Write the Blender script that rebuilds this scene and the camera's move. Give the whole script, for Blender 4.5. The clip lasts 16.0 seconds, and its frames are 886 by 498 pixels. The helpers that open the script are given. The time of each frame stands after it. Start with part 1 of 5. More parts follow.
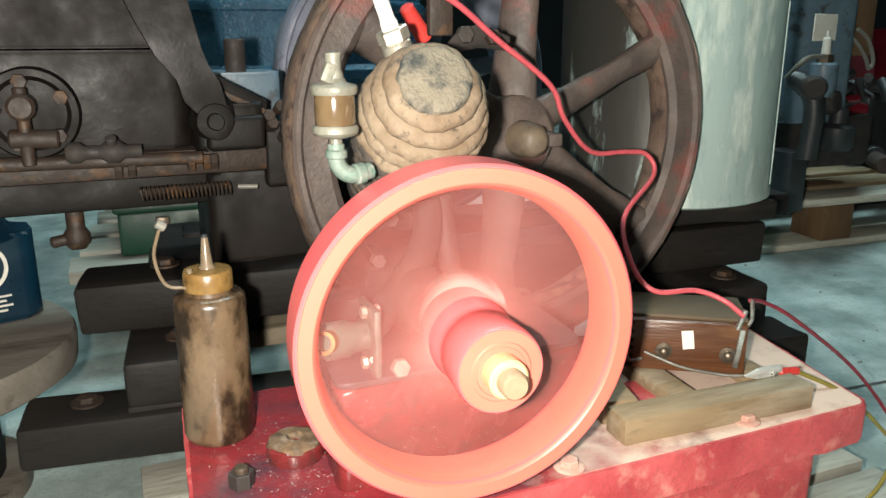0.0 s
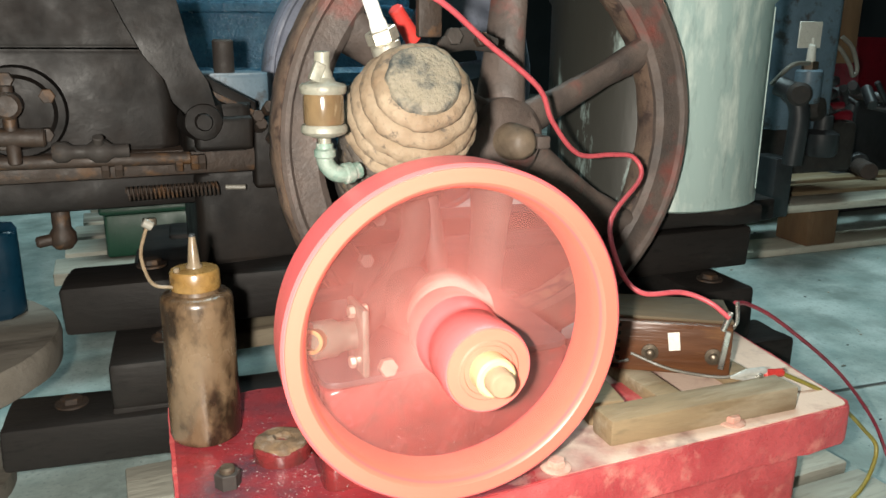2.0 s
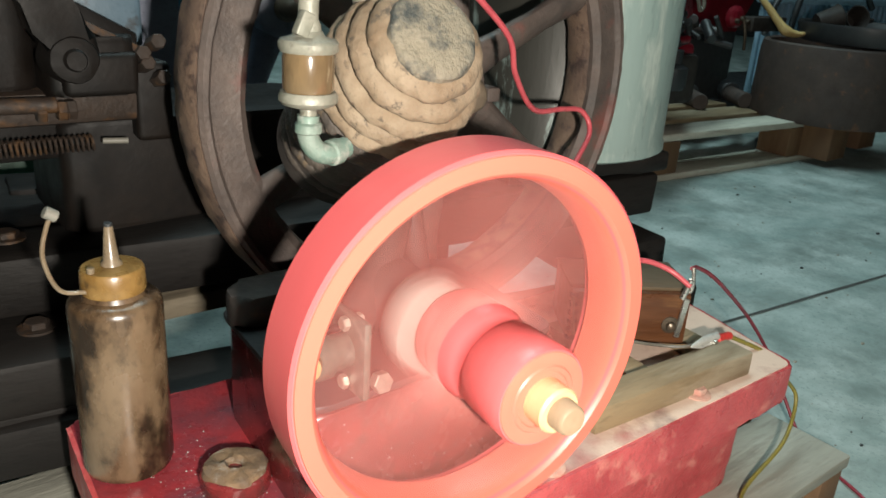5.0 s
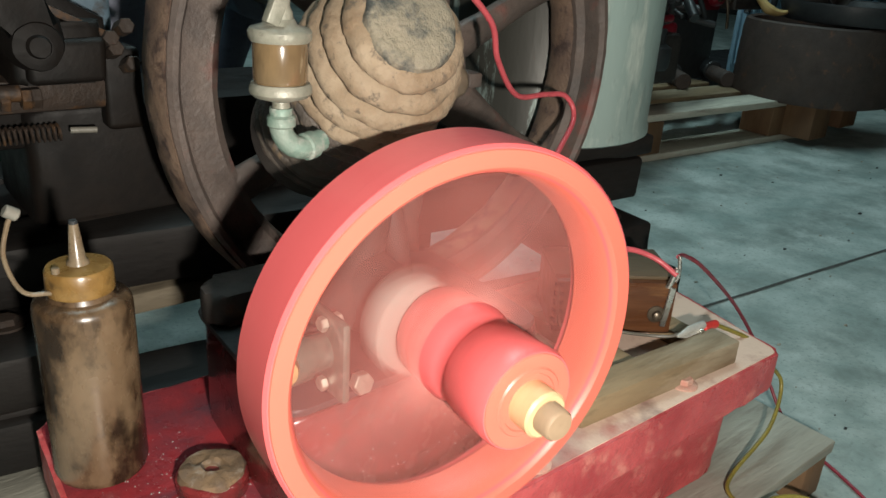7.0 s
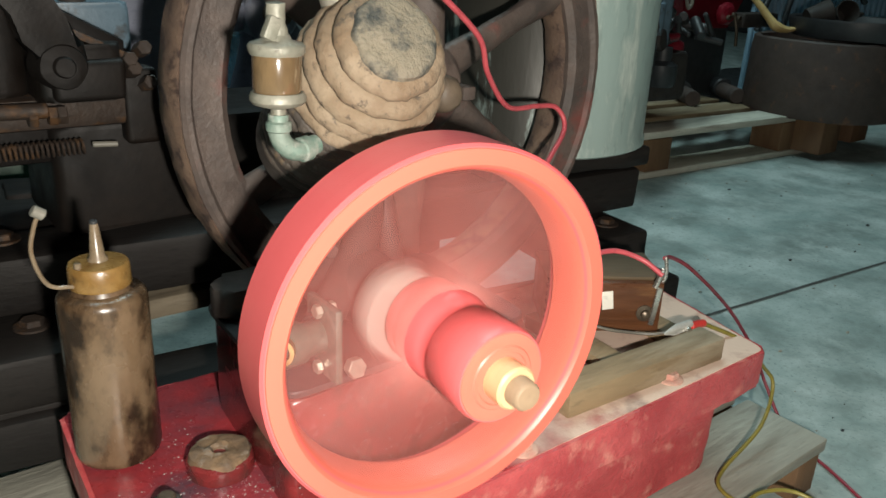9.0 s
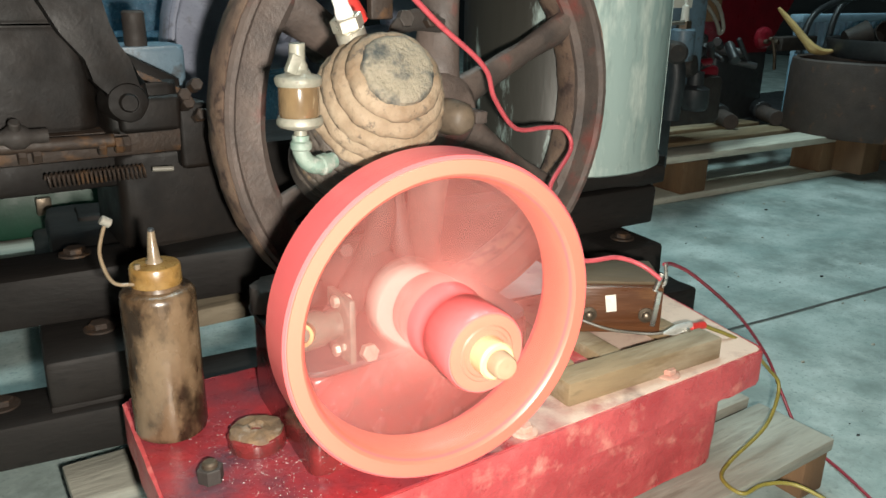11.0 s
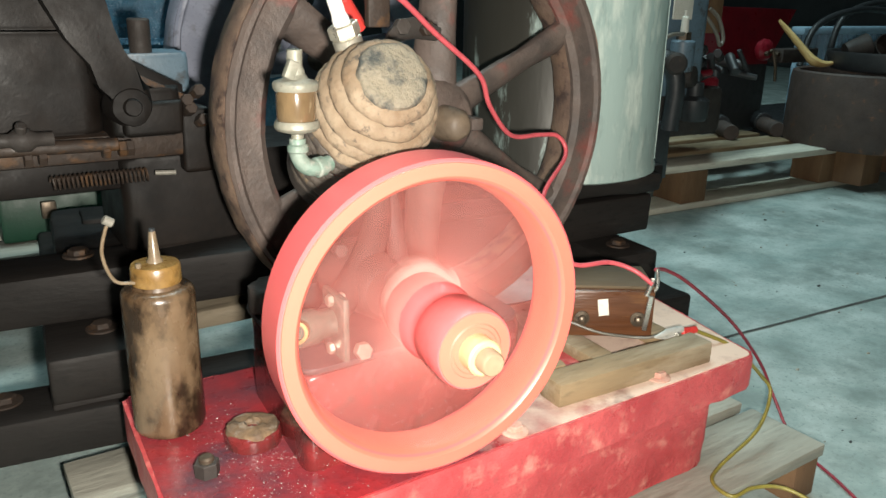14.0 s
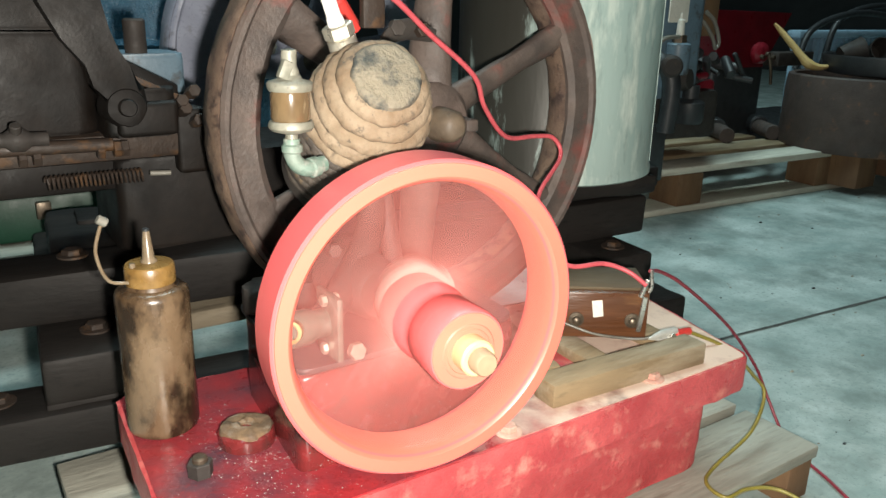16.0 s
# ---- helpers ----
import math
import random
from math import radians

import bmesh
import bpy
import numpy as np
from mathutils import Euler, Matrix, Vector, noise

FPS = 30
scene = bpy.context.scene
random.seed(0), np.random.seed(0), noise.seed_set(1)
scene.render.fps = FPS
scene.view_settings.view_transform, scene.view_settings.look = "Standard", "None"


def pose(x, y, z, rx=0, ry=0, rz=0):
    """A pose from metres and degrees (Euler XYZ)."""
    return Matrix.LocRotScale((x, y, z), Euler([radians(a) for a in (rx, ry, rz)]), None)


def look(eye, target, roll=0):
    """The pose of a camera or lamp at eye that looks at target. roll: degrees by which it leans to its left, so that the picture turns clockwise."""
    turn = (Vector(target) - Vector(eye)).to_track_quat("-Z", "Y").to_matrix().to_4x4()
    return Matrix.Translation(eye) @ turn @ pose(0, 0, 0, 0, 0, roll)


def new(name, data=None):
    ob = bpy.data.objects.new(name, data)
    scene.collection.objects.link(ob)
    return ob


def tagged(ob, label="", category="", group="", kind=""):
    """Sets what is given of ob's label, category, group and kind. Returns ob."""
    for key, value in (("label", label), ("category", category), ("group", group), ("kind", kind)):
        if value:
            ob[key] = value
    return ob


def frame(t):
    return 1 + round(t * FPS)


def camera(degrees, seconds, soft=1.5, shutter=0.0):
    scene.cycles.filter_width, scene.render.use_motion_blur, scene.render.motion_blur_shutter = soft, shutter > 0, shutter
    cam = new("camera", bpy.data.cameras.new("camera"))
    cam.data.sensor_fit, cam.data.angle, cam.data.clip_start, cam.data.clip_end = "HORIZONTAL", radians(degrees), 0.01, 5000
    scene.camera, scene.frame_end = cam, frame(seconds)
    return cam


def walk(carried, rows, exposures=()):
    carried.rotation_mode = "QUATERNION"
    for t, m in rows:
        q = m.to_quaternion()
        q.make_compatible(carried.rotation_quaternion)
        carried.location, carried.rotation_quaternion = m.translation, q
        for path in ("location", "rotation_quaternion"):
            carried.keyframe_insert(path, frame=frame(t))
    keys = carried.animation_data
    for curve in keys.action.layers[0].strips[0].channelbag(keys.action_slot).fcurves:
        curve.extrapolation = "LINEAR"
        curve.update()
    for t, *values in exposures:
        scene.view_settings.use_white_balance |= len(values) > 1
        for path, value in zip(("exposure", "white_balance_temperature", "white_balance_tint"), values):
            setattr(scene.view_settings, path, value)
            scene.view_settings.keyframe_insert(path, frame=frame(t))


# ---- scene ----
cam = camera(59.5, 16.0, 1.5, 0.95)
PATH = [
    (0, (-0.278, -0.623, 0.489), (0.471, 1.154, -0.044), -0.1),
    (0.5, (-0.278, -0.622, 0.489), (0.482, 1.15, -0.042), 0.1),
    (1, (-0.28, -0.622, 0.487), (0.487, 1.149, -0.038), 0.3),
    (1.5, (-0.281, -0.624, 0.486), (0.493, 1.146, -0.033), 0.3),
    (2, (-0.279, -0.625, 0.486), (0.5, 1.142, -0.034), 0.4),
    (2.5, (-0.278, -0.624, 0.486), (0.501, 1.14, -0.045), 0.5),
    (3, (-0.28, -0.624, 0.486), (0.5, 1.138, -0.049), 0.5),
    (3.5, (-0.286, -0.613, 0.487), (0.525, 1.133, -0.053), 0.3),
    (4, (-0.321, -0.56, 0.502), (0.642, 1.101, -0.059), 2.2),
    (4.5, (-0.332, -0.512, 0.503), (0.773, 1.024, -0.145), 3.1),
    (4.7, (-0.334, -0.493, 0.502), (0.821, 0.988, -0.186), 3.9),
    (7, (-0.322, -0.473, 0.505), (0.87, 0.942, -0.254), 3.9),
    (7.5, (-0.323, -0.477, 0.505), (0.869, 0.942, -0.247), 3.8),
    (8, (-0.323, -0.483, 0.505), (0.864, 0.939, -0.248), 3.6),
    (8.5, (-0.328, -0.502, 0.505), (0.853, 0.938, -0.225), 3.1),
    (9, (-0.331, -0.517, 0.505), (0.83, 0.95, -0.204), 2.8),
    (9.5, (-0.337, -0.533, 0.506), (0.801, 0.96, -0.185), 2.4),
    (12, (-0.347, -0.618, 0.514), (0.684, 0.979, -0.109), 0.4),
    (12.5, (-0.347, -0.614, 0.512), (0.692, 0.976, -0.116), 0.9),
    (13, (-0.348, -0.613, 0.512), (0.698, 0.972, -0.115), 1.1),
    (13.5, (-0.349, -0.613, 0.511), (0.699, 0.973, -0.112), 1.2),
    (14, (-0.348, -0.614, 0.511), (0.707, 0.97, -0.104), 1.1),
    (14.5, (-0.346, -0.614, 0.511), (0.707, 0.971, -0.103), 1.0),
    (15, (-0.347, -0.614, 0.511), (0.712, 0.968, -0.101), 1.1),
    (15.5, (-0.347, -0.615, 0.51), (0.714, 0.967, -0.1), 1.2),
    (16, (-0.347, -0.616, 0.51), (0.716, 0.965, -0.099), 1.3),
]
EXPOSURES = [(0, 0.0), (3.5, 0.0), (4.5, -0.1), (5.5, -0.5), (7, -0.65), (8.5, -0.65), (9.5, -0.4), (10.8, -0.1), (12, 0.0), (16, 0.0)]
walk(cam, [(t, look(eye, target, roll)) for t, eye, target, roll in PATH], EXPOSURES)

# ---- light and world ----
world = bpy.data.worlds.new("workshop_air")
world.use_nodes = True
world.node_tree.nodes["Background"].inputs[0].default_value = (0.55, 0.75, 0.85, 1)
world.node_tree.nodes["Background"].inputs[1].default_value = 0.02
scene.world = world


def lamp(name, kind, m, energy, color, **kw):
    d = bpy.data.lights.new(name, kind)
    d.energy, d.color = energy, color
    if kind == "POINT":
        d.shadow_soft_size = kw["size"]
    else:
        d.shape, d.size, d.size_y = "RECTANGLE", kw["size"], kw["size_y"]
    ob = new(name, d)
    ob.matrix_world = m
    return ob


# the film maker's torch, held at the camera, and unseen overhead lamps, assumed for the cool room light
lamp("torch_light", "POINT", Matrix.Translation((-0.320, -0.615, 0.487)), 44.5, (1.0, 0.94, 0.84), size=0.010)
lamp("overhead_fill", "AREA", pose(0.8, 0.9, 2.9, 0, 0, 20), 76, (0.70, 0.95, 0.97), size=3.0, size_y=0.5)
# second unseen lamp, added only to brighten the floor at the left
lamp("overhead_fill", "AREA", pose(-1.5, 1.9, 2.9, 0, 0, 20), 10, (0.70, 0.95, 0.97), size=3.0, size_y=0.5)

# ---- helpers for building ----
POSES = {}


def thing(name, at=(0, 0, 0), label="", category="", group="", m=None):
    ob = new(name)
    ob.empty_display_size = 0.02
    ob.matrix_basis = m if m is not None else Matrix.Translation(at)
    POSES[ob.name] = ob.matrix_basis.copy()
    return tagged(ob, label, category, group)


def mesh_of(name, bm, material, smooth=True, angle=40):
    me = bpy.data.meshes.new(name)
    bmesh.ops.recalc_face_normals(bm, faces=bm.faces)
    for fa in bm.faces:
        fa.smooth = smooth
    if smooth:
        lim = radians(angle)
        for e in bm.edges:
            if len(e.link_faces) == 2 and e.calc_face_angle(0) > lim:
                e.smooth = False
    bm.to_mesh(me)
    bm.free()
    if material:
        me.materials.append(material)
    return me


def part(name, bm, material, parent=None, label="", smooth=True, angle=40):
    """bm is in world space; it is carried into the space of its thing."""
    if parent is not None:
        bm.transform(POSES[parent.name].inverted())
    ob = new(name, mesh_of(name, bm, material, smooth, angle))
    if parent is not None:
        ob.parent = parent
        POSES[ob.name] = POSES[parent.name]
    if label:
        ob["label"] = label
    return ob


def single(name, bm, material, label, category, group="", kind="", at=None, smooth=True, angle=40):
    """A thing made of one mesh, with its origin at its base."""
    if at is None:
        lo = [min(v.co[k] for v in bm.verts) for k in range(3)]
        hi = [max(v.co[k] for v in bm.verts) for k in range(3)]
        at = ((lo[0] + hi[0]) / 2, (lo[1] + hi[1]) / 2, lo[2])
    bm.transform(Matrix.Translation(at).inverted())
    ob = new(name, mesh_of(name, bm, material, smooth, angle))
    ob.location = at
    POSES[ob.name] = Matrix.Translation(at)
    return tagged(ob, label, category, group, kind)


def box(lo, hi, bevel=0.002, seg=2, m=None, bm=None):
    bm = bm or bmesh.new()
    c = [(a + b) / 2 for a, b in zip(lo, hi)]
    s = [max(b - a, 1e-5) for a, b in zip(lo, hi)]
    mm = Matrix.Translation(c) @ Matrix.Diagonal((*s, 1))
    if m is not None:
        mm = m @ mm
    r = bmesh.ops.create_cube(bm, size=1, matrix=mm)
    if bevel:
        edges = list({e for v in r["verts"] for e in v.link_edges})
        bmesh.ops.bevel(bm, geom=edges, offset=min(bevel, min(s) * 0.45), segments=seg, profile=0.5, affect="EDGES", clamp_overlap=True)
    return bm


def along(axis, at=(0, 0, 0)):
    """A frame at a point whose z runs along the axis."""
    return Matrix.Translation(at) @ Vector(axis).to_track_quat("Z", "Y").to_matrix().to_4x4()


def lathe(profile, n=32, m=None, bm=None, closed=False, wobble=None):
    """Turn (radius, height) pairs about z. closed joins the last pair to the first."""
    bm = bm or bmesh.new()
    rings = []
    for k, (r, z) in enumerate(profile):
        if r < 1e-6:
            rings.append([bm.verts.new((0, 0, z))])
            continue
        ring = []
        for i in range(n):
            a = 2 * math.pi * i / n
            rr = r * (1 + (wobble(a, k) if wobble else 0))
            ring.append(bm.verts.new((rr * math.cos(a), rr * math.sin(a), z)))
        rings.append(ring)
    pairs = list(zip(rings, rings[1:]))
    if closed:
        pairs.append((rings[-1], rings[0]))
    for a, b in pairs:
        if len(a) == 1 and len(b) == 1:
            continue
        for i in range(n):
            j = (i + 1) % n
            if len(a) == 1:
                bm.faces.new((a[0], b[i], b[j]))
            elif len(b) == 1:
                bm.faces.new((a[i], a[j], b[0]))
            else:
                bm.faces.new((a[i], a[j], b[j], b[i]))
    if m is not None:
        verts = [v for ring in rings for v in ring]
        bmesh.ops.transform(bm, matrix=m, verts=verts)
    return bm


def rod(a, b, r, n=16, bevel=0.0, r2=None, bm=None):
    a, b = Vector(a), Vector(b)
    h = (b - a).length
    r2 = r if r2 is None else r2
    e = min(bevel, h * 0.4, r * 0.6)
    prof = [(0, 0), (r - e, 0), (r, e), (r2, h - e), (r2 - e, h), (0, h)] if e > 0 else [(0, 0), (r, 0), (r2, h), (0, h)]
    return lathe(prof, n, along(b - a, a), bm)


def smooth_line(points, steps=6):
    """A Catmull-Rom line through points."""
    p = [Vector(q) for q in points]
    p = [p[0] * 2 - p[1]] + p + [p[-1] * 2 - p[-2]]
    out = []
    for i in range(1, len(p) - 2):
        for s in range(steps):
            t = s / steps
            a, b, c, d = p[i - 1 : i + 3]
            out.append(0.5 * (2 * b + (c - a) * t + (2 * a - 5 * b + 4 * c - d) * t * t + (3 * b - a - 3 * c + d) * t**3))
    out.append(p[-2])
    return out


def tube(points, r, n=8, bm=None, steps=6, flat=1.0):
    """A round cord along a smooth line; r may be a number or one radius a point."""
    bm = bm or bmesh.new()
    line = smooth_line(points, steps) if steps else [Vector(q) for q in points]
    rings, side = [], None
    for i, q in enumerate(line):
        d = (line[min(i + 1, len(line) - 1)] - line[max(i - 1, 0)]).normalized()
        if side is None:
            side = d.orthogonal().normalized()
        side = (side - d * side.dot(d)).normalized()
        up = d.cross(side)
        if isinstance(r, (int, float)):
            rr = r
        else:
            u = i / (len(line) - 1) * (len(r) - 1)
            k = min(int(u), len(r) - 2)
            rr = r[k] + (r[k + 1] - r[k]) * (u - k)
        rings.append([bm.verts.new(q + rr * (math.cos(2 * math.pi * j / n) * side + flat * math.sin(2 * math.pi * j / n) * up)) for j in range(n)])
    for a, b in zip(rings, rings[1:]):
        for j in range(n):
            bm.faces.new((a[j], a[(j + 1) % n], b[(j + 1) % n], b[j]))
    bm.faces.new(rings[0][::-1])
    bm.faces.new(rings[-1])
    return bm


def prism(outline, z0, z1, bevel=0.002, seg=2, m=None, bm=None):
    """An outline in x and y, carried up from z0 to z1."""
    own = bmesh.new()
    lo = [own.verts.new((x, y, z0)) for x, y in outline]
    hi = [own.verts.new((x, y, z1)) for x, y in outline]
    own.faces.new(lo[::-1])
    own.faces.new(hi)
    for i in range(len(lo)):
        j = (i + 1) % len(lo)
        own.faces.new((lo[i], lo[j], hi[j], hi[i]))
    if bevel:
        bmesh.ops.bevel(own, geom=[e for e in own.edges if abs(e.verts[0].co.z - e.verts[1].co.z) < 1e-6], offset=bevel, segments=seg, profile=0.5, affect="EDGES", clamp_overlap=True)
    if m is not None:
        own.transform(m)
    if bm is None:
        return own
    tmp = bpy.data.meshes.new("tmp")
    own.to_mesh(tmp)
    own.free()
    bm.from_mesh(tmp)
    bpy.data.meshes.remove(tmp)
    return bm


def rounded(corners, r, n=4):
    """The outline of a polygon with its corners rounded off."""
    out = []
    k = len(corners)
    for i in range(k):
        a, b, c = (Vector(corners[j % k]) for j in (i - 1, i, i + 1))
        p, q = b + (a - b).normalized() * r, b + (c - b).normalized() * r
        for s in range(n + 1):
            t = s / n
            w = p * (1 - t) ** 2 + b * 2 * t * (1 - t) + q * t * t
            out.append((w.x, w.y))
    return out


def hexagon(at, axis, r, h, bm=None, bevel=0.0006):
    o = [(r * math.cos(math.pi / 3 * i), r * math.sin(math.pi / 3 * i)) for i in range(6)]
    return prism(o, 0, h, bevel, 1, along(axis, at), bm)


def roughen(bm, amount, scale, cuts=0):
    """Push the surface in and out a little, as cast or worn things are."""
    if cuts:
        bmesh.ops.subdivide_edges(bm, edges=bm.edges[:], cuts=cuts, use_grid_fill=True)
    bm.normal_update()
    for v in bm.verts:
        v.co += v.normal * amount * noise.fractal(v.co * scale, 1.0, 2.0, 3)
    return bm


# ---- materials ----
def material(name, c1, c2, rough=(0.4, 0.7), metal=0.0, scale=30.0, fine=220.0, bump=0.25, spots=None, spot_at=0.62, spot_scale=60.0, spec=0.5, coat=0.0, dist=0.002, stretch=(1, 1, 1), spot_rough=None, split=None, dark_side=None, soft=0.05):
    """Two mixed colours at a coarse and a fine scale, spots of a third, with relief and uneven gloss."""
    ma = bpy.data.materials.new(name)
    ma.use_nodes = True
    nt = ma.node_tree
    nd, ln = nt.nodes, nt.links
    b = nd["Principled BSDF"]
    tc, mp = nd.new("ShaderNodeTexCoord"), nd.new("ShaderNodeMapping")
    mp.inputs["Scale"].default_value = stretch
    ln.new(tc.outputs["Object"], mp.inputs["Vector"])

    def tex(s, detail=5.0, ro=0.6):
        n = nd.new("ShaderNodeTexNoise")
        n.inputs["Scale"].default_value, n.inputs["Detail"].default_value, n.inputs["Roughness"].default_value = s, detail, ro
        ln.new(mp.outputs[0], n.inputs["Vector"])
        return n.outputs["Fac"]

    def ramp(src, lo, hi):
        r = nd.new("ShaderNodeMapRange")
        r.inputs["From Min"].default_value, r.inputs["From Max"].default_value = lo, hi
        r.clamp = True
        ln.new(src, r.inputs["Value"])
        return r.outputs["Result"]

    def mix(fac, a, c):
        m = nd.new("ShaderNodeMix")
        m.data_type = "RGBA"
        ln.new(fac, m.inputs["Factor"])
        for s, v in ((m.inputs["A"], a), (m.inputs["B"], c)):
            if isinstance(v, tuple):
                s.default_value = (*v, 1)
            else:
                ln.new(v, s)
        return m.outputs["Result"]

    coarse, small = tex(scale), tex(fine, 3.0)
    col = mix(ramp(coarse, 0.36, 0.64), c1, c2)
    dark = tuple(0.62 * v for v in c1)
    col = mix(ramp(small, 0.55, 0.78), col, dark)
    fac = None
    if spots:
        fac = ramp(tex(spot_scale, 6.0, 0.65), spot_at - soft, spot_at + soft)
        if split:
            # wear that lies over one stretch of the surface, with a ragged border
            sx, ax, lo, hi = nd.new("ShaderNodeSeparateXYZ"), *split
            ln.new(tc.outputs["Object"], sx.inputs[0])
            ad = nd.new("ShaderNodeMath")
            ad.operation = "MULTIPLY_ADD"
            ln.new(tex(35.0), ad.inputs[0])
            ad.inputs[1].default_value = 0.16
            ln.new(sx.outputs[ax], ad.inputs[2])
            ml = nd.new("ShaderNodeMath")
            ml.operation = "MULTIPLY"
            ln.new(ramp(ad.outputs[0], lo, hi), ml.inputs[0])
            ln.new(fac, ml.inputs[1])
            fac = ml.outputs[0]
        col = mix(fac, col, spots)
    if dark_side:
        # a darker, mottled tone down one side, with a ragged edge
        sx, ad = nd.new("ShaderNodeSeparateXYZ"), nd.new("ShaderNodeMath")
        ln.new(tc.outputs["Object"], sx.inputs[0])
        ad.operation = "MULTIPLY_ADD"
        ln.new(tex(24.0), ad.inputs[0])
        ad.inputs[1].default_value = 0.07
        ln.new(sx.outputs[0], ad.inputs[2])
        col = mix(ramp(ad.outputs[0], -0.035, -0.05), col, mix(ramp(tex(30.0, 6.0, 0.7), 0.54, 0.70), dark_side, c1))
    ln.new(col, b.inputs["Base Color"])
    rg = nd.new("ShaderNodeMapRange")
    rg.inputs["To Min"].default_value, rg.inputs["To Max"].default_value = rough
    rg.inputs["From Min"].default_value, rg.inputs["From Max"].default_value = 0.3, 0.7
    ln.new(tex(scale * 1.7), rg.inputs["Value"])
    rough_out = rg.outputs["Result"]
    if fac is not None and spot_rough is not None:
        mx = nd.new("ShaderNodeMix")
        ln.new(fac, mx.inputs["Factor"])
        ln.new(rough_out, mx.inputs["A"])
        mx.inputs["B"].default_value = spot_rough
        rough_out = mx.outputs["Result"]
    ln.new(rough_out, b.inputs["Roughness"])
    b.inputs["Metallic"].default_value = metal
    b.inputs["Specular IOR Level"].default_value = spec
    b.inputs["Coat Weight"].default_value = coat
    if bump:
        ad = nd.new("ShaderNodeMath")
        ad.operation = "MULTIPLY_ADD"
        ln.new(coarse, ad.inputs[0])
        ad.inputs[1].default_value = 2.0
        ln.new(small, ad.inputs[2])
        bp = nd.new("ShaderNodeBump")
        bp.inputs["Strength"].default_value, bp.inputs["Distance"].default_value = bump, dist
        ln.new(ad.outputs[0], bp.inputs["Height"])
        ln.new(bp.outputs["Normal"], b.inputs["Normal"])
    return ma


M_CONCRETE = material("concrete", (0.276, 0.3588, 0.3422), (0.4637, 0.5354, 0.5134), (0.45, 0.85), scale=9, fine=160, bump=0.3, spots=(0.1877, 0.2374, 0.2208), spot_at=0.56, spot_scale=8, soft=0.12)
M_JOINT = material("floor_joint", (0.05, 0.055, 0.05), (0.08, 0.08, 0.075), (0.8, 0.95), bump=0.1)
M_RED = material("red_paint", (0.52, 0.086, 0.088), (0.36, 0.040, 0.046), (0.22, 0.5), scale=16, bump=0.6, spots=(0.58, 0.22, 0.18), spot_at=0.64, spot_scale=38, dist=0.0015, soft=0.10, spot_rough=0.8)
M_RED_OILY = material("oily_red_paint", (0.20, 0.024, 0.024), (0.095, 0.016, 0.016), (0.12, 0.35), scale=26, bump=0.35, spots=(0.045, 0.026, 0.022), spot_at=0.58, spot_scale=30, coat=0.4, dist=0.001, soft=0.08)
M_BASE = material("dusty_red_paint", (0.30, 0.026, 0.031), (0.080, 0.032, 0.042), (0.12, 0.4), scale=17, bump=0.4, spots=(0.60, 0.45, 0.36), spot_at=0.38, spot_scale=14, dist=0.001, spot_rough=0.85, split=(0, 0.02, 0.13), soft=0.10)
M_WHEEL = material("bright_red_paint", (0.68, 0.124, 0.126), (0.62, 0.102, 0.106), (0.25, 0.42), scale=40, bump=0.1, dist=0.0006)
# the wheel's red again, with the torch's overexposure put into the colour
M_WHEEL_LIT = material("lit_orange_red_paint", (0.66, 0.148, 0.100), (0.60, 0.125, 0.085), (0.3, 0.5), scale=60, bump=0.1, dist=0.0006)
M_YELLOW = material("yellow_worn_steel", (0.60, 0.43, 0.235), (0.49, 0.345, 0.185), (0.45, 0.65), metal=0.15, scale=90, bump=0.1, dist=0.0006)
M_STEEL = material("steel", (0.55, 0.54, 0.50), (0.42, 0.41, 0.38), (0.2, 0.4), metal=0.9, scale=60, bump=0.1, dist=0.0006)
M_CLIP = material("bright_clip_plate", (0.62, 0.62, 0.58), (0.48, 0.48, 0.44), (0.3, 0.5), metal=0.35, scale=120, bump=0.15, dist=0.0006)
M_FIN = material("rusted_cast_fins", (0.2242, 0.1725, 0.1173), (0.1437, 0.0966, 0.0575), (0.7, 0.95), scale=34, fine=340, bump=0.5, spots=(0.06325, 0.0483, 0.0345), spot_at=0.61, spot_scale=120, dist=0.0015)
M_FINDARK = material("dark_cast_fins", (0.070, 0.056, 0.044), (0.042, 0.034, 0.029), (0.5, 0.8), scale=34, fine=340, bump=0.6, spots=(0.13, 0.09, 0.05), spot_at=0.63, spot_scale=70, dist=0.002)
M_HEAD = material("grey_carboned_head", (0.175, 0.150, 0.108), (0.120, 0.108, 0.083), (0.7, 0.95), scale=60, fine=350, bump=0.9, spots=(0.032, 0.036, 0.034), spot_at=0.56, spot_scale=60, dist=0.0015, soft=0.07)
M_CASTDARK = material("dark_cast_iron", (0.042, 0.0357, 0.0315), (0.0273, 0.0231, 0.021), (0.5, 0.8), scale=30, bump=0.25, spots=(0.063, 0.042, 0.0294), spot_at=0.66, spot_scale=45, dist=0.002, spec=0.3)
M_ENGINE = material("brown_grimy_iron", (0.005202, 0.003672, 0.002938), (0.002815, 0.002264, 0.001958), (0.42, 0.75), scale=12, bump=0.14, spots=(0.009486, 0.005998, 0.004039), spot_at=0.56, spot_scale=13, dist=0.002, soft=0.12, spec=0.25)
M_RAIL = material("rust_streaked_iron", (0.02839, 0.01638, 0.009832), (0.01638, 0.01136, 0.008736), (0.5, 0.8), scale=40, bump=0.3, spots=(0.06552, 0.03166, 0.01202), spot_at=0.58, spot_scale=40, dist=0.002)
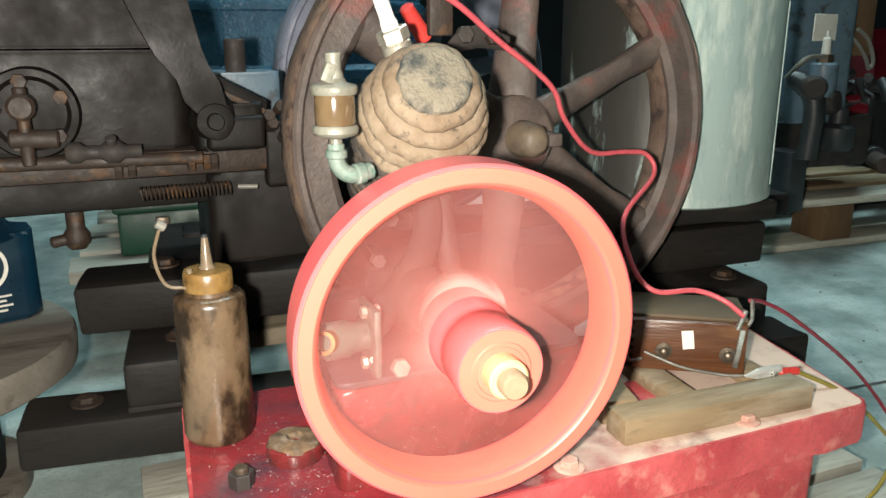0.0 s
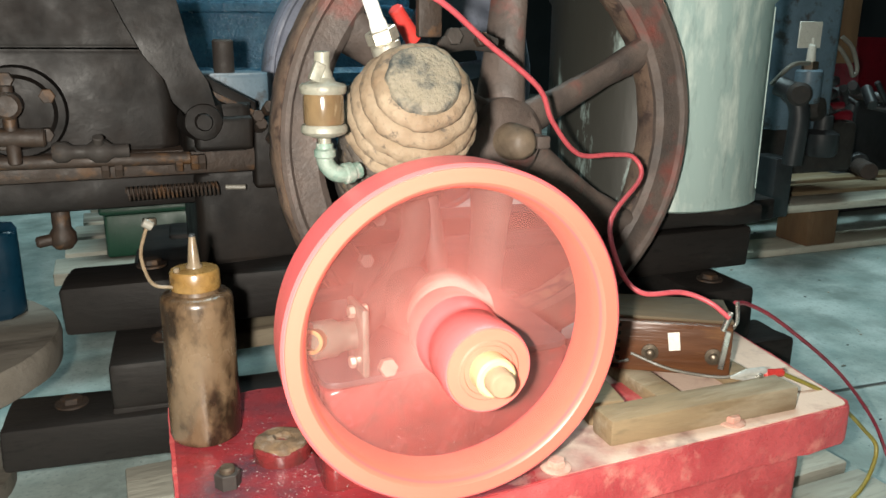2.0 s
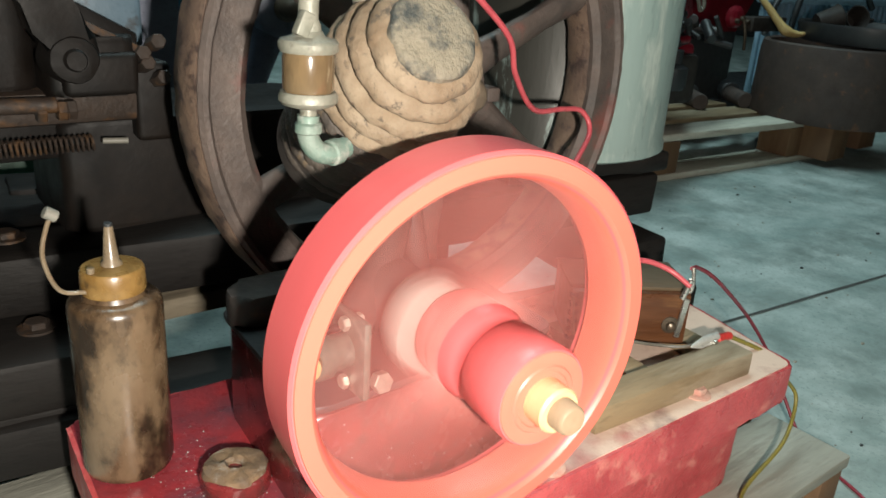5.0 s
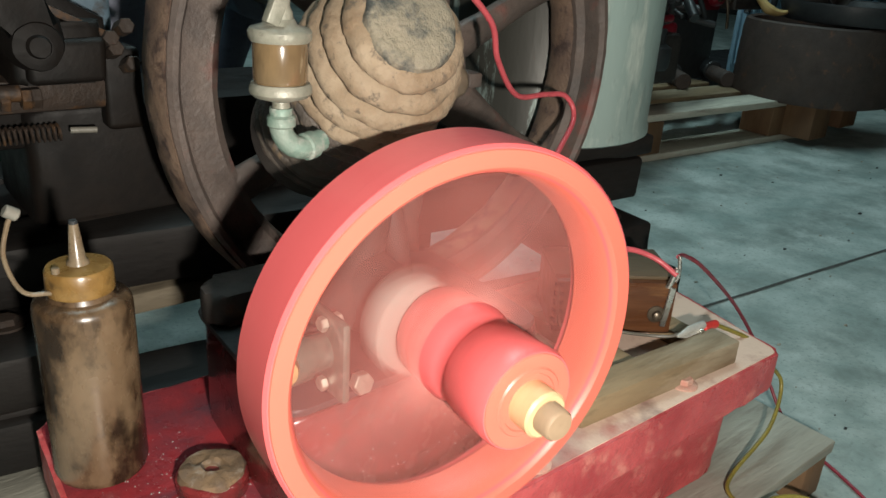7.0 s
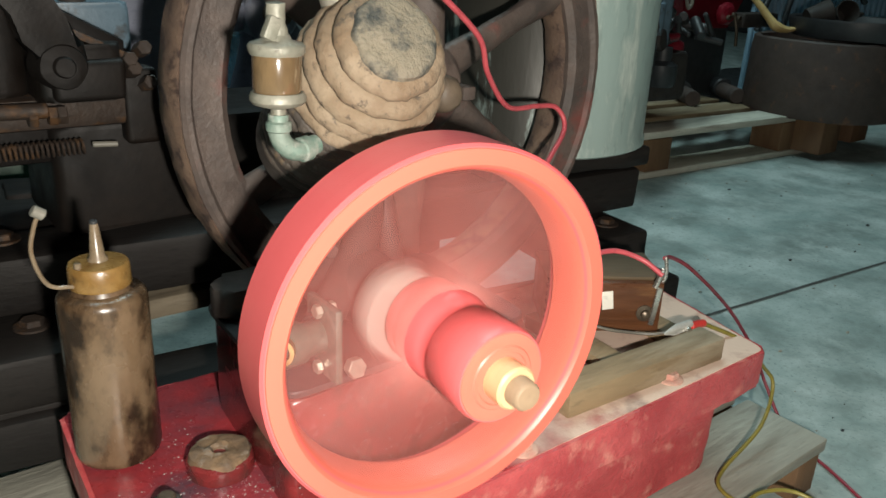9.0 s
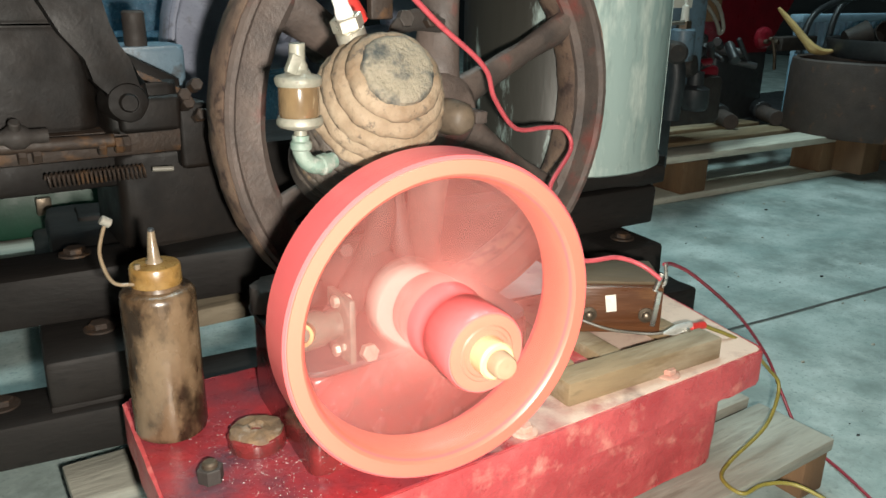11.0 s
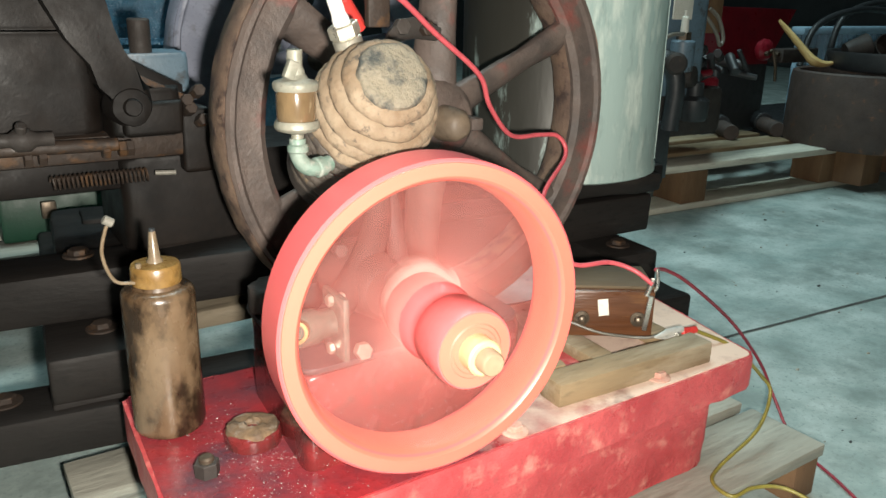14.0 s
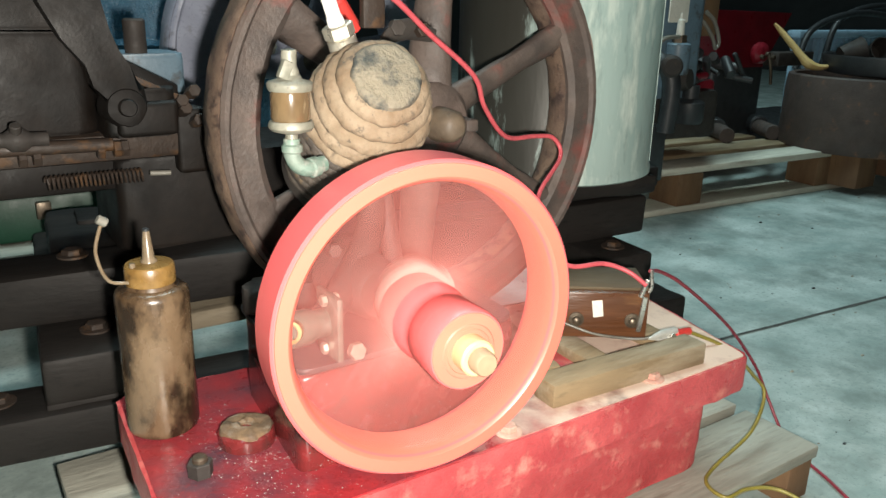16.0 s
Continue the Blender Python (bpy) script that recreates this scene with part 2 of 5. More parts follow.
M_RIM = material("rusty_flywheel_iron", (0.1817, 0.1219, 0.0851), (0.1012, 0.0667, 0.05175), (0.45, 0.8), scale=30, fine=320, bump=0.5, spots=(0.05175, 0.0345, 0.0299), spot_at=0.57, spot_scale=60, dist=0.002, soft=0.05)
M_RIMIN = material("dull_brown_iron", (0.115, 0.085, 0.07125), (0.0575, 0.045, 0.04), (0.45, 0.75), scale=18, bump=0.3, spots=(0.1875, 0.05, 0.04), spot_at=0.64, spot_scale=14, dist=0.003, soft=0.09)
M_TANK = material("galvanised_steel", (0.37, 0.48, 0.45), (0.26, 0.355, 0.335), (0.35, 0.6), metal=0.2, scale=9, fine=90, bump=0.15, spots=(0.72, 0.78, 0.70), spot_at=0.62, spot_scale=36, stretch=(1, 1, 0.25), soft=0.13, dark_side=(0.036, 0.035, 0.029))
M_TIMBER = material("black_oily_timber", (0.009657, 0.008368, 0.007725), (0.01448, 0.01223, 0.01094), (0.5, 0.75), scale=16, bump=0.25, spots=(0.02897, 0.02415, 0.01932), spot_at=0.68, spot_scale=24, spec=0.2, stretch=(0.3, 1, 1))
M_PALLET = material("weathered_pallet_wood", (0.4, 0.3937, 0.3313), (0.2375, 0.2313, 0.1938), (0.7, 0.9), scale=22, bump=0.5, spots=(0.1375, 0.1125, 0.0875), spot_at=0.62, spot_scale=26, stretch=(0.15, 1, 1), soft=0.08)
M_PALEPALLET = material("pale_pallet_wood", (0.62, 0.60, 0.50), (0.42, 0.41, 0.34), (0.7, 0.9), scale=22, bump=0.5, spots=(0.20, 0.16, 0.12), spot_at=0.64, spot_scale=26, stretch=(0.15, 1, 1), soft=0.08)
M_WARMWOOD = material("warm_pallet_block", (0.17, 0.095, 0.045), (0.12, 0.065, 0.0325), (0.7, 0.9), scale=20, bump=0.4, stretch=(1, 1, 0.2))
M_BOARD = material("dusty_stained_board", (0.25, 0.18, 0.10), (0.165, 0.115, 0.065), (0.6, 0.85), scale=25, bump=0.4, spots=(0.36, 0.30, 0.21), spot_at=0.58, spot_scale=22, stretch=(0.2, 1, 1), soft=0.1)
M_COIL = material("varnished_coil_wood", (0.115, 0.045, 0.018), (0.062, 0.023, 0.010), (0.25, 0.5), scale=60, bump=0.3, stretch=(0.12, 1, 1), spots=(0.16, 0.075, 0.03), spot_at=0.62, spot_scale=60)
M_COILTOP = material("dusty_coil_top", (0.1013, 0.07125, 0.0375), (0.0675, 0.045, 0.024), (0.6, 0.85), scale=40, bump=0.3, stretch=(0.2, 1, 1))
M_BOTTLE = material("oil_smeared_plastic", (0.150, 0.101, 0.060), (0.070, 0.041, 0.021), (0.16, 0.36), scale=30, fine=150, bump=0.15, spots=(0.020, 0.012, 0.007), spot_at=0.53, spot_scale=32, dist=0.0008, stretch=(1, 1, 0.6), soft=0.06)
M_CAP = material("oily_yellow_cap", (0.235, 0.140, 0.045), (0.150, 0.080, 0.022), (0.2, 0.4), scale=60, bump=0.1, spots=(0.07603, 0.04277, 0.01426), spot_at=0.66, spot_scale=90, dist=0.0006)
M_NOZZLE = material("oily_nozzle", (0.18, 0.138, 0.09), (0.132, 0.096, 0.06), (0.2, 0.4), scale=80, bump=0.05)
M_PALE = material("pale_plastic", (0.1815, 0.1716, 0.1452), (0.1485, 0.1386, 0.1155), (0.3, 0.5), bump=0.05)
M_BRASS = material("old_brass", (0.36, 0.24, 0.096), (0.24, 0.152, 0.064), (0.25, 0.5), metal=0.6, scale=80, bump=0.2, dist=0.0008)
M_PATINA = material("green_white_patina", (0.215, 0.208, 0.168), (0.150, 0.150, 0.118), (0.4, 0.65), metal=0.15, scale=90, bump=0.35, spots=(0.08933, 0.08113, 0.05275), spot_at=0.66, spot_scale=110, dist=0.001)
M_GLASSCUP = material("oil_stained_glass_cup", (0.135, 0.092, 0.048), (0.070, 0.045, 0.024), (0.08, 0.25), scale=50, bump=0.05, spots=(0.2574, 0.1966, 0.1217), spot_at=0.58, spot_scale=50, stretch=(1, 1, 0.3), coat=0.6)
M_PORCELAIN = material("white_porcelain", (0.82, 0.82, 0.80), (0.76, 0.76, 0.74), (0.12, 0.25), scale=50, bump=0.0)
M_NICKEL = material("nickel_plate", (0.62, 0.58, 0.48), (0.45, 0.42, 0.35), (0.25, 0.45), metal=0.7, scale=90, bump=0.2, dist=0.0006)
M_WIRE = material("red_wire_insulation", (0.52, 0.085, 0.10), (0.45, 0.07, 0.085), (0.35, 0.5), scale=60, bump=0.05)
M_WIREDARK = material("dull_red_wire_insulation", (0.26, 0.025, 0.04), (0.18, 0.02, 0.035), (0.35, 0.5), scale=60, bump=0.05)
M_WIREYELLOW = material("yellow_green_wire_insulation", (0.2392, 0.1976, 0.0364), (0.1768, 0.1508, 0.0312), (0.35, 0.5), scale=60, bump=0.05)
M_WIREGREY = material("grey_wire_insulation", (0.12, 0.11, 0.085), (0.09, 0.08, 0.065), (0.4, 0.6), scale=60, bump=0.05)
M_REDPLASTIC = material("red_plastic_grip", (0.62, 0.05, 0.04), (0.52, 0.04, 0.035), (0.3, 0.5), bump=0.05)
M_WHITE = material("paper_white", (0.72, 0.70, 0.62), (0.62, 0.60, 0.53), (0.6, 0.8), bump=0.05)
M_BLUEJUG = material("blue_plastic_jug", (0.003, 0.024, 0.044), (0.002, 0.018, 0.034), (0.25, 0.4), scale=20, bump=0.05)
M_BLUETUB = material("blue_tub_plastic", (0.056, 0.168, 0.264), (0.0384, 0.12, 0.2), (0.12, 0.3), scale=45, fine=150, bump=0.8, dist=0.004)
M_GREEN = material("green_painted_steel", (0.006912, 0.04896, 0.02592), (0.00576, 0.03744, 0.02016), (0.35, 0.55), scale=20, bump=0.1)
M_GREYBLUE = material("grey_blue_enamel", (0.128, 0.192, 0.2432), (0.096, 0.1472, 0.1856), (0.35, 0.6), scale=20, bump=0.2, spots=(0.0576, 0.0576, 0.0576), spot_at=0.6, spot_scale=30)
M_MAROON = material("maroon_enamel", (0.225, 0.01125, 0.0225), (0.1688, 0.007875, 0.01688), (0.25, 0.45), scale=25, bump=0.1)
M_RUSTDRUM = material("rusty_drum_steel", (0.06988, 0.05097, 0.04276), (0.04932, 0.037, 0.03289), (0.55, 0.85), scale=18, bump=0.5, spots=(0.1314, 0.06988, 0.04111), spot_at=0.64, spot_scale=26)
M_BLACK = material("black_rubber", (0.018, 0.020, 0.022), (0.028, 0.03, 0.032), (0.35, 0.6), bump=0.15)
M_GREYCRATE = material("grey_blue_crate_plastic", (0.27, 0.405, 0.513), (0.216, 0.3375, 0.432), (0.4, 0.6), bump=0.1)
M_HANDLE = material("varnished_ash_handle", (0.63, 0.462, 0.1995), (0.525, 0.3675, 0.147), (0.3, 0.5), bump=0.1)
M_WALL = material("dim_block_wall", (0.03, 0.033, 0.0345), (0.0225, 0.02475, 0.0255), (0.8, 0.95), scale=4, bump=0.3)
M_CHALK = material("whitewashed_spool_wood", (0.1728, 0.1555, 0.1296), (0.1152, 0.1008, 0.08064), (0.7, 0.9), scale=14, bump=0.5, spots=(0.06336, 0.05184, 0.04032), spot_at=0.62, spot_scale=18, stretch=(0.25, 1, 1))
M_CRUST = material("brown_crusted_grease", (0.17, 0.105, 0.055), (0.10, 0.065, 0.04), (0.5, 0.9), scale=90, bump=0.5, spots=(0.20, 0.165, 0.13), spot_at=0.57, spot_scale=70, dist=0.002)
# near-white base colour carries the glint of wet oil
M_GLINT = material("oil_drop_glint", (0.75, 0.70, 0.66), (0.65, 0.6, 0.58), (0.05, 0.15), metal=0.6, bump=0.0)
M_DUSTED = material("dust_covered_red", (0.52, 0.34, 0.27), (0.46, 0.22, 0.17), (0.6, 0.9), scale=120, bump=0.3, dist=0.0008)
M_COLLAR = material("polished_collar", (0.34, 0.33, 0.295), (0.28, 0.27, 0.24), (0.3, 0.45), metal=0.1, scale=50, bump=0.05)
M_GREYWHEEL = material("grey_lavender_paint", (0.2875, 0.3105, 0.391), (0.2185, 0.2357, 0.299), (0.35, 0.55), scale=14, bump=0.15, spots=(0.138, 0.138, 0.1495), spot_at=0.63, spot_scale=20)
M_TIP = material("pale_worn_shaft", (0.275, 0.19, 0.12), (0.23, 0.155, 0.095), (0.55, 0.75), scale=90, bump=0.1)
M_DARKTERM = material("tarnished_terminal", (0.16, 0.125, 0.09), (0.10, 0.08, 0.06), (0.25, 0.5), metal=0.7, scale=120, bump=0.2, dist=0.0006)
M_SPOKE = material("satin_red_paint", (0.57, 0.175, 0.145), (0.50, 0.14, 0.115), (0.48, 0.62), scale=50, bump=0.1, dist=0.0006, spec=1.0)

M_SHAFT = material("brown_worn_shaft", (0.17, 0.125, 0.085), (0.115, 0.085, 0.06), (0.5, 0.75), scale=60, bump=0.25, spots=(0.07, 0.05, 0.035), spot_at=0.64, spot_scale=70, dist=0.001)
M_OLDPLANK = material("grey_oily_plank", (0.20, 0.165, 0.115), (0.13, 0.105, 0.07), (0.65, 0.9), scale=22, bump=0.45, spots=(0.05, 0.035, 0.022), spot_at=0.60, spot_scale=26, stretch=(0.2, 1, 1), soft=0.08)
M_CARB = material("oily_green_casting", (0.050, 0.085, 0.066), (0.085, 0.110, 0.090), (0.3, 0.55), metal=0.1, scale=70, bump=0.5, spots=(0.17, 0.185, 0.16), spot_at=0.62, spot_scale=70, dist=0.0012)
M_VERDIGRIS = material("verdigris_pipe", (0.0992, 0.1674, 0.1333), (0.1612, 0.1984, 0.1674), (0.5, 0.75), metal=0.1, scale=70, bump=0.5, spots=(0.248, 0.2604, 0.2294), spot_at=0.56, spot_scale=60, dist=0.0012)

# ---- the place ----
def structure(name, bm, ma, label, category, smooth=False):
    return single(name, bm, ma, label, category, kind="structure", at=(0, 0, 0), smooth=smooth)


structure("floor", box((-4, -4, -0.1), (6, 6, 0), 0), M_CONCRETE, "grey-green worn concrete workshop floor slab", "floor")
structure("wall_north", box((-4, 5.85, 0.004), (6, 6, 3.2), 0), M_WALL, "dim grey workshop wall in the far distance", "wall")
structure("wall_south", box((-4, -4, 0.004), (6, -3.85, 3.2), 0), M_WALL, "dim grey workshop wall behind the viewer", "wall")
structure("wall_east", box((5.85, -3.85, 0.004), (6, 5.85, 3.2), 0), M_WALL, "dim grey workshop wall", "wall")
structure("wall_west", box((-4, -3.85, 0.004), (-3.85, 5.85, 3.2), 0), M_WALL, "dim grey workshop wall", "wall")
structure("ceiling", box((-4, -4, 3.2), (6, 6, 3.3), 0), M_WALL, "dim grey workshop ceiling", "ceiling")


# sawn joints in the slab: shallow dark strips
def joint(a, b, w=0.006):
    d = (Vector(b) - Vector(a)).normalized()
    s = Vector((-d.y, d.x)) * w / 2
    n = 40
    line = [Vector(a).lerp(Vector(b), i / n) for i in range(n + 1)]
    bm = bmesh.new()
    rows = [[bm.verts.new((*(q + k * s * (1 + 0.6 * noise.noise((q.x * 9, q.y * 9, k)))), 0.0012)) for k in (-1, 1)] for q in line]
    for p, q in zip(rows, rows[1:]):
        bm.faces.new((p[0], p[1], q[1], q[0]))
    return bm


structure("trim", joint((0.2, 0.125), (4.2, -0.21)), M_JOINT, "dark sawn joint across the concrete slab", "joint")


# ---- red engine in front ----
engine = thing("stationary_engine", (0.02, -0.1, 0.062), "small red stationary engine with finned cylinder and worn dusty paint", "engine")
OUT = [(-0.262, -0.213), (0.290, -0.211), (0.333, 0.012), (-0.250, 0.019)]
INN = [(-0.245, -0.190), (0.262, -0.190), (0.302, -0.008), (-0.235, 0.0)]
bm = prism(rounded(OUT, 0.007), 0.150, 0.186, 0.004, 3)
bmesh.ops.subdivide_edges(bm, edges=[e for e in bm.edges if e.calc_length() > 0.06], cuts=40, use_grid_fill=True)
roughen(bm, 0.0013, 38)
part("base_flange", bm, M_RED, engine, "chipped red base flange")
SKIN = [(x + (0.003 if x < 0 else -0.003), y + (0.003 if y < 0 else -0.003)) for x, y in OUT]
part("base_top", prism(rounded(SKIN, 0.007), 0.1850, 0.1868, 0.0006, 1), M_BASE, engine, "base top under pale dust and dark oil")
bm = prism(rounded(INN, 0.01), 0.062, 0.151, 0.003, 2)
bmesh.ops.subdivide_edges(bm, edges=[e for e in bm.edges if e.calc_length() > 0.06], cuts=30, use_grid_fill=True)
roughen(bm, 0.0020, 30)
part("base_body", bm, M_RED, engine)
for bx, by in ((0.169, -0.194), (0.0, -0.198)):
    bolt = part("bolt", hexagon((bx, by, 0.1884), (0, 0, 1), 0.0072, 0.005), M_DUSTED, engine, "dusty bolt head")
    part("washer", lathe([(0, 0), (0.0115, 0), (0.0115, 0.0016), (0.0095, 0.0026), (0, 0.0026)], 24, Matrix.Translation((bx, by, 0.1862))), M_DUSTED, bolt, "dusty washer")
bm = hexagon((-0.2220, -0.129, 0.185), (0, 0, 1), 0.0090, 0.0125)
nut_ = part("nut", bm, M_CASTDARK, engine, "oily hexagon nut on its stud")
part("stud", rod((-0.2220, -0.129, 0.19), (-0.2220, -0.129, 0.2015), 0.0054, 16, 0.0012), M_DARKTERM, nut_, "bright worn stud end")
Z = Matrix.Translation((-0.1785, -0.103, 0.185)) @ Matrix.Diagonal((0.82, 0.82, 0.80, 1))
part("oil_boss", roughen(lathe([(0, 0), (0.0250, 0), (0.0262, 0.004), (0.0256, 0.0140), (0.0235, 0.0160), (0, 0.0160)], 40, Z), 0.0010, 90), M_RED_OILY, engine, "round red boss")
bf = lathe([(0.0050, 0.009), (0.0058, 0.0185), (0.0085, 0.0212), (0.0130, 0.0202), (0.0180, 0.0200), (0.0222, 0.0186), (0.0232, 0.0150), (0.0232, 0.009)], 40, Z, closed=True, wobble=lambda a, k: 0.10 * noise.noise((1.6 * math.cos(a), 1.6 * math.sin(a), k * 0.4)))
part("boss_face", roughen(bf, 0.0022, 85), M_CRUST, engine, "brown crusted face of the boss")
# crankcase in two halves with a gasket, widened to draw the dark gap above the ledge
CC = [(-0.163, -0.168), (0.035, -0.160), (0.040, -0.02), (-0.150, -0.025)]
part("crankcase_lower", roughen(prism(rounded(CC, 0.012), 0.184, 0.262, 0.004, 2), 0.0006, 60), M_RED_OILY, engine, "oily red lower crankcase")
# outline runs to the front so its black stands for the gap's darkness
G = [(-0.1615, -0.1665), (0.0335, -0.1585), (0.042, -0.018), (-0.153, -0.022)]
part("gasket_dark_gap", roughen(prism(rounded(G, 0.012), 0.2622, 0.2665, 0.0008, 1), 0.0004, 60), M_BLACK, engine, "black gasket sheet, spread over the ledge as the gap's darkness")
U = [(-0.158, -0.062), (-0.035, -0.062), (-0.030, -0.026), (-0.153, -0.028)]
part("crankcase_upper", roughen(prism(rounded(U, 0.012), 0.2665, 0.288, 0.006, 3), 0.0008, 60), M_CASTDARK, engine, "dark oily upper crankcase")
# bearing housing behind the flywheel
part("bearing_housing", rod((-0.094, -0.10, 0.309), (-0.092, -0.160, 0.309), 0.028, 32, 0.004, r2=0.022), M_CASTDARK, engine, "dark bearing housing")

# finned cylinder: a stack of worn rings that widen from the head
AX = Vector((-0.13, -0.81, 0.56)).normalized()
HEAD = Vector((-0.0885, -0.1625, 0.4635))
CM = along(AX, HEAD)
jag = lambda a, k: 0.012 * noise.noise((3 * math.cos(a) + k, 3 * math.sin(a), k * 1.7))
part("cylinder_head", roughen(lathe([(0, 0.0012), (0.004, 0.0014), (0.008, 0.0016), (0.012, 0.0010), (0.016, 0.0006), (0.020, 0.0004), (0.0220, -0.0002), (0.0238, -0.0016), (0.0248, -0.0046), (0.0240, -0.008), (0, -0.009)], 64, CM, wobble=jag), 0.0012, 130), M_HEAD, engine, "pitted grey cylinder head disc")
fins = [(0.0322, 0.0090), (0.0386, 0.0205), (0.0434, 0.0320), (0.0456, 0.0435), (0.0462, 0.0550), (0.0462, 0.0665), (0.0460, 0.0780), (0.0458, 0.0895), (0.0456, 0.1010), (0.0454, 0.1125), (0.0452, 0.1240), (0.0450, 0.1355)]
for k, (r, s) in enumerate(fins):
    w = lambda a, j, k=k: 0.028 * noise.noise((2.2 * math.cos(a) + 5 * k, 2.2 * math.sin(a), k * 3.1)) + 0.020 * noise.noise((7 * math.cos(a), 7 * math.sin(a) + k, k + j * 0.3))
    # a rounded ridge that slopes into a shallow valley before the next
    pr = [(0.014, -s + 0.0050), (r - 0.0085, -s + 0.0050), (r - 0.0055, -s + 0.0040), (r - 0.0032, -s + 0.0026), (r - 0.0014, -s + 0.0008), (r - 0.0002, -s - 0.0016), (r, -s - 0.0038), (r - 0.0012, -s - 0.0056), (r - 0.0036, -s - 0.0068), (r - 0.0075, -s - 0.0074), (0.014, -s - 0.0074)]
    # the first five fins are pale, those further back darker
    part("cooling_fin", roughen(lathe(pr, 112, CM, closed=True, wobble=w), 0.0009, 110), M_FIN if k < 5 else M_FINDARK, engine, "" if k < 5 else "darker cooling fin")
part("cylinder_barrel", lathe([(0, -0.006), (0.018, -0.008), (0.024, -0.02), (0.029, -0.03), (0.031, -0.10), (0.044, -0.13), (0.044, -0.155), (0, -0.155)], 40, CM), M_CASTDARK, engine, "dark cast cylinder barrel")

# carburettor fitting with flange and open ring
cf = part("carburettor_flange", box((-0.1405, -0.186, 0.276), (-0.1355, -0.152, 0.322), 0.002), M_CARB, engine, "green-white corroded flange plate")
for z in (0.2815, 0.3165):
    part("flange_bolt", hexagon((-0.1355, -0.169, z), (1, 0, 0), 0.0042, 0.004), M_NICKEL, cf)
    part("flange_bolt", hexagon((-0.1405, -0.169, z), (-1, 0, 0), 0.0042, 0.004), M_NICKEL, cf)
part("carburettor_body", lathe([(0, 0), (0.009, 0), (0.0125, 0.003), (0.0125, 0.018), (0.010, 0.022), (0.010, 0.034), (0, 0.034)], 24, along((1, 0.06, 0), (-0.172, -0.169, 0.300))), M_CARB, engine, "green-white corroded carburettor body")
part("brass_ring", lathe([(0.0052, 0), (0.0075, 0), (0.0078, 0.003), (0.0075, 0.01), (0.0052, 0.01)], 24, along((-0.5, -0.8, 0.25), (-0.168, -0.176, 0.303)), closed=True), M_BRASS, engine, "open brass ring")
part("nut", hexagon((-0.118, -0.166, 0.273), (0, -1, 0.2), 0.0065, 0.007), M_NICKEL, engine)
part("push_rod_tube", rod((-0.055, -0.13, 0.262), (-0.062, -0.10, 0.385), 0.008, 14, 0.001), M_CASTDARK, engine, "dark push rod tube")
part("stud", hexagon((-0.127, -0.150, 0.345), (0, -1, 0.1), 0.0050, 0.008), M_CASTDARK, engine)
part("stud", hexagon((-0.118, -0.150, 0.372), (0, -1, 0.1), 0.0050, 0.008), M_CASTDARK, engine)
part("intake_pipe", tube([(-0.137, -0.160, 0.30), (-0.11, -0.14, 0.315), (-0.08, -0.12, 0.345), (-0.07, -0.10, 0.375)], 0.011, 14), M_CASTDARK, engine, "dark intake pipe")

# spark plug
PD = Vector((-0.36, -0.06, 0.93)).normalized()
PB = Vector((-0.0950, -0.1085, 0.4815))
pl = lambda s: PB + PD * s
part("plug_shell", rod(pl(-0.012), pl(0.003), 0.0105, 20, 0.001), M_NICKEL, engine, "pale plug seat")
part("plug_hexagon", hexagon(pl(0.003), PD, 0.0112, 0.0095, bevel=0.001), M_NICKEL, engine, "nickel plug hexagon")
part("plug_insulator", lathe([(0, 0), (0.0062, 0), (0.0060, 0.004), (0.0052, 0.007), (0.0050, 0.028), (0.004, 0.031), (0, 0.031)], 20, along(PD, pl(0.0125))), M_PORCELAIN, engine, "white porcelain plug insulator")
part("plug_terminal", rod(pl(0.045), pl(0.054), 0.0028, 12, 0.0006), M_BRASS, engine)

# drip oiler beside the cylinder
OX, OY = -0.1485, -0.1400
part("oiler_elbow", tube([(OX, OY, 0.422), (OX, OY, 0.411), (OX + 0.004, OY - 0.001, 0.404), (OX + 0.011, OY - 0.002, 0.4015), (OX + 0.023, OY + 0.002, 0.403)], 0.0056, 14), M_VERDIGRIS, engine, "whitened green elbow pipe")
part("pipe_collar", rod((OX, OY, 0.4125), (OX, OY, 0.4185), 0.0070, 16, 0.001), M_VERDIGRIS, engine)
part("pipe_collar", rod((OX + 0.011, OY - 0.002, 0.4015), (OX + 0.018, OY, 0.4022), 0.0070, 16, 0.001), M_VERDIGRIS, engine)
O = Matrix.Translation((OX, OY, 0)) @ Matrix.Diagonal((0.78, 0.78, 1, 1))
part("oiler_neck", lathe([(0, 0.418), (0.0058, 0.418), (0.0052, 0.4265), (0, 0.4265)], 20, O), M_PATINA, engine)
part("oiler_base", lathe([(0, 0.4255), (0.008, 0.4255), (0.0168, 0.4275), (0.0190, 0.4295), (0.0190, 0.4320), (0.0175, 0.4340), (0, 0.4340)], 36, O), M_PATINA, engine)
part("oiler_cup", lathe([(0, 0.4340), (0.0158, 0.4340), (0.0164, 0.436), (0.0164, 0.4510), (0.0158, 0.4530), (0, 0.4530)], 36, O), M_GLASSCUP, engine, "amber oil-stained glass cup")
part("oiler_lid", roughen(lathe([(0, 0.4530), (0.0178, 0.4530), (0.0190, 0.4545), (0.0192, 0.4575), (0.0178, 0.4590), (0.0105, 0.4605), (0.0085, 0.4630), (0, 0.4640)], 36, O), 0.0005, 150), M_PATINA, engine)
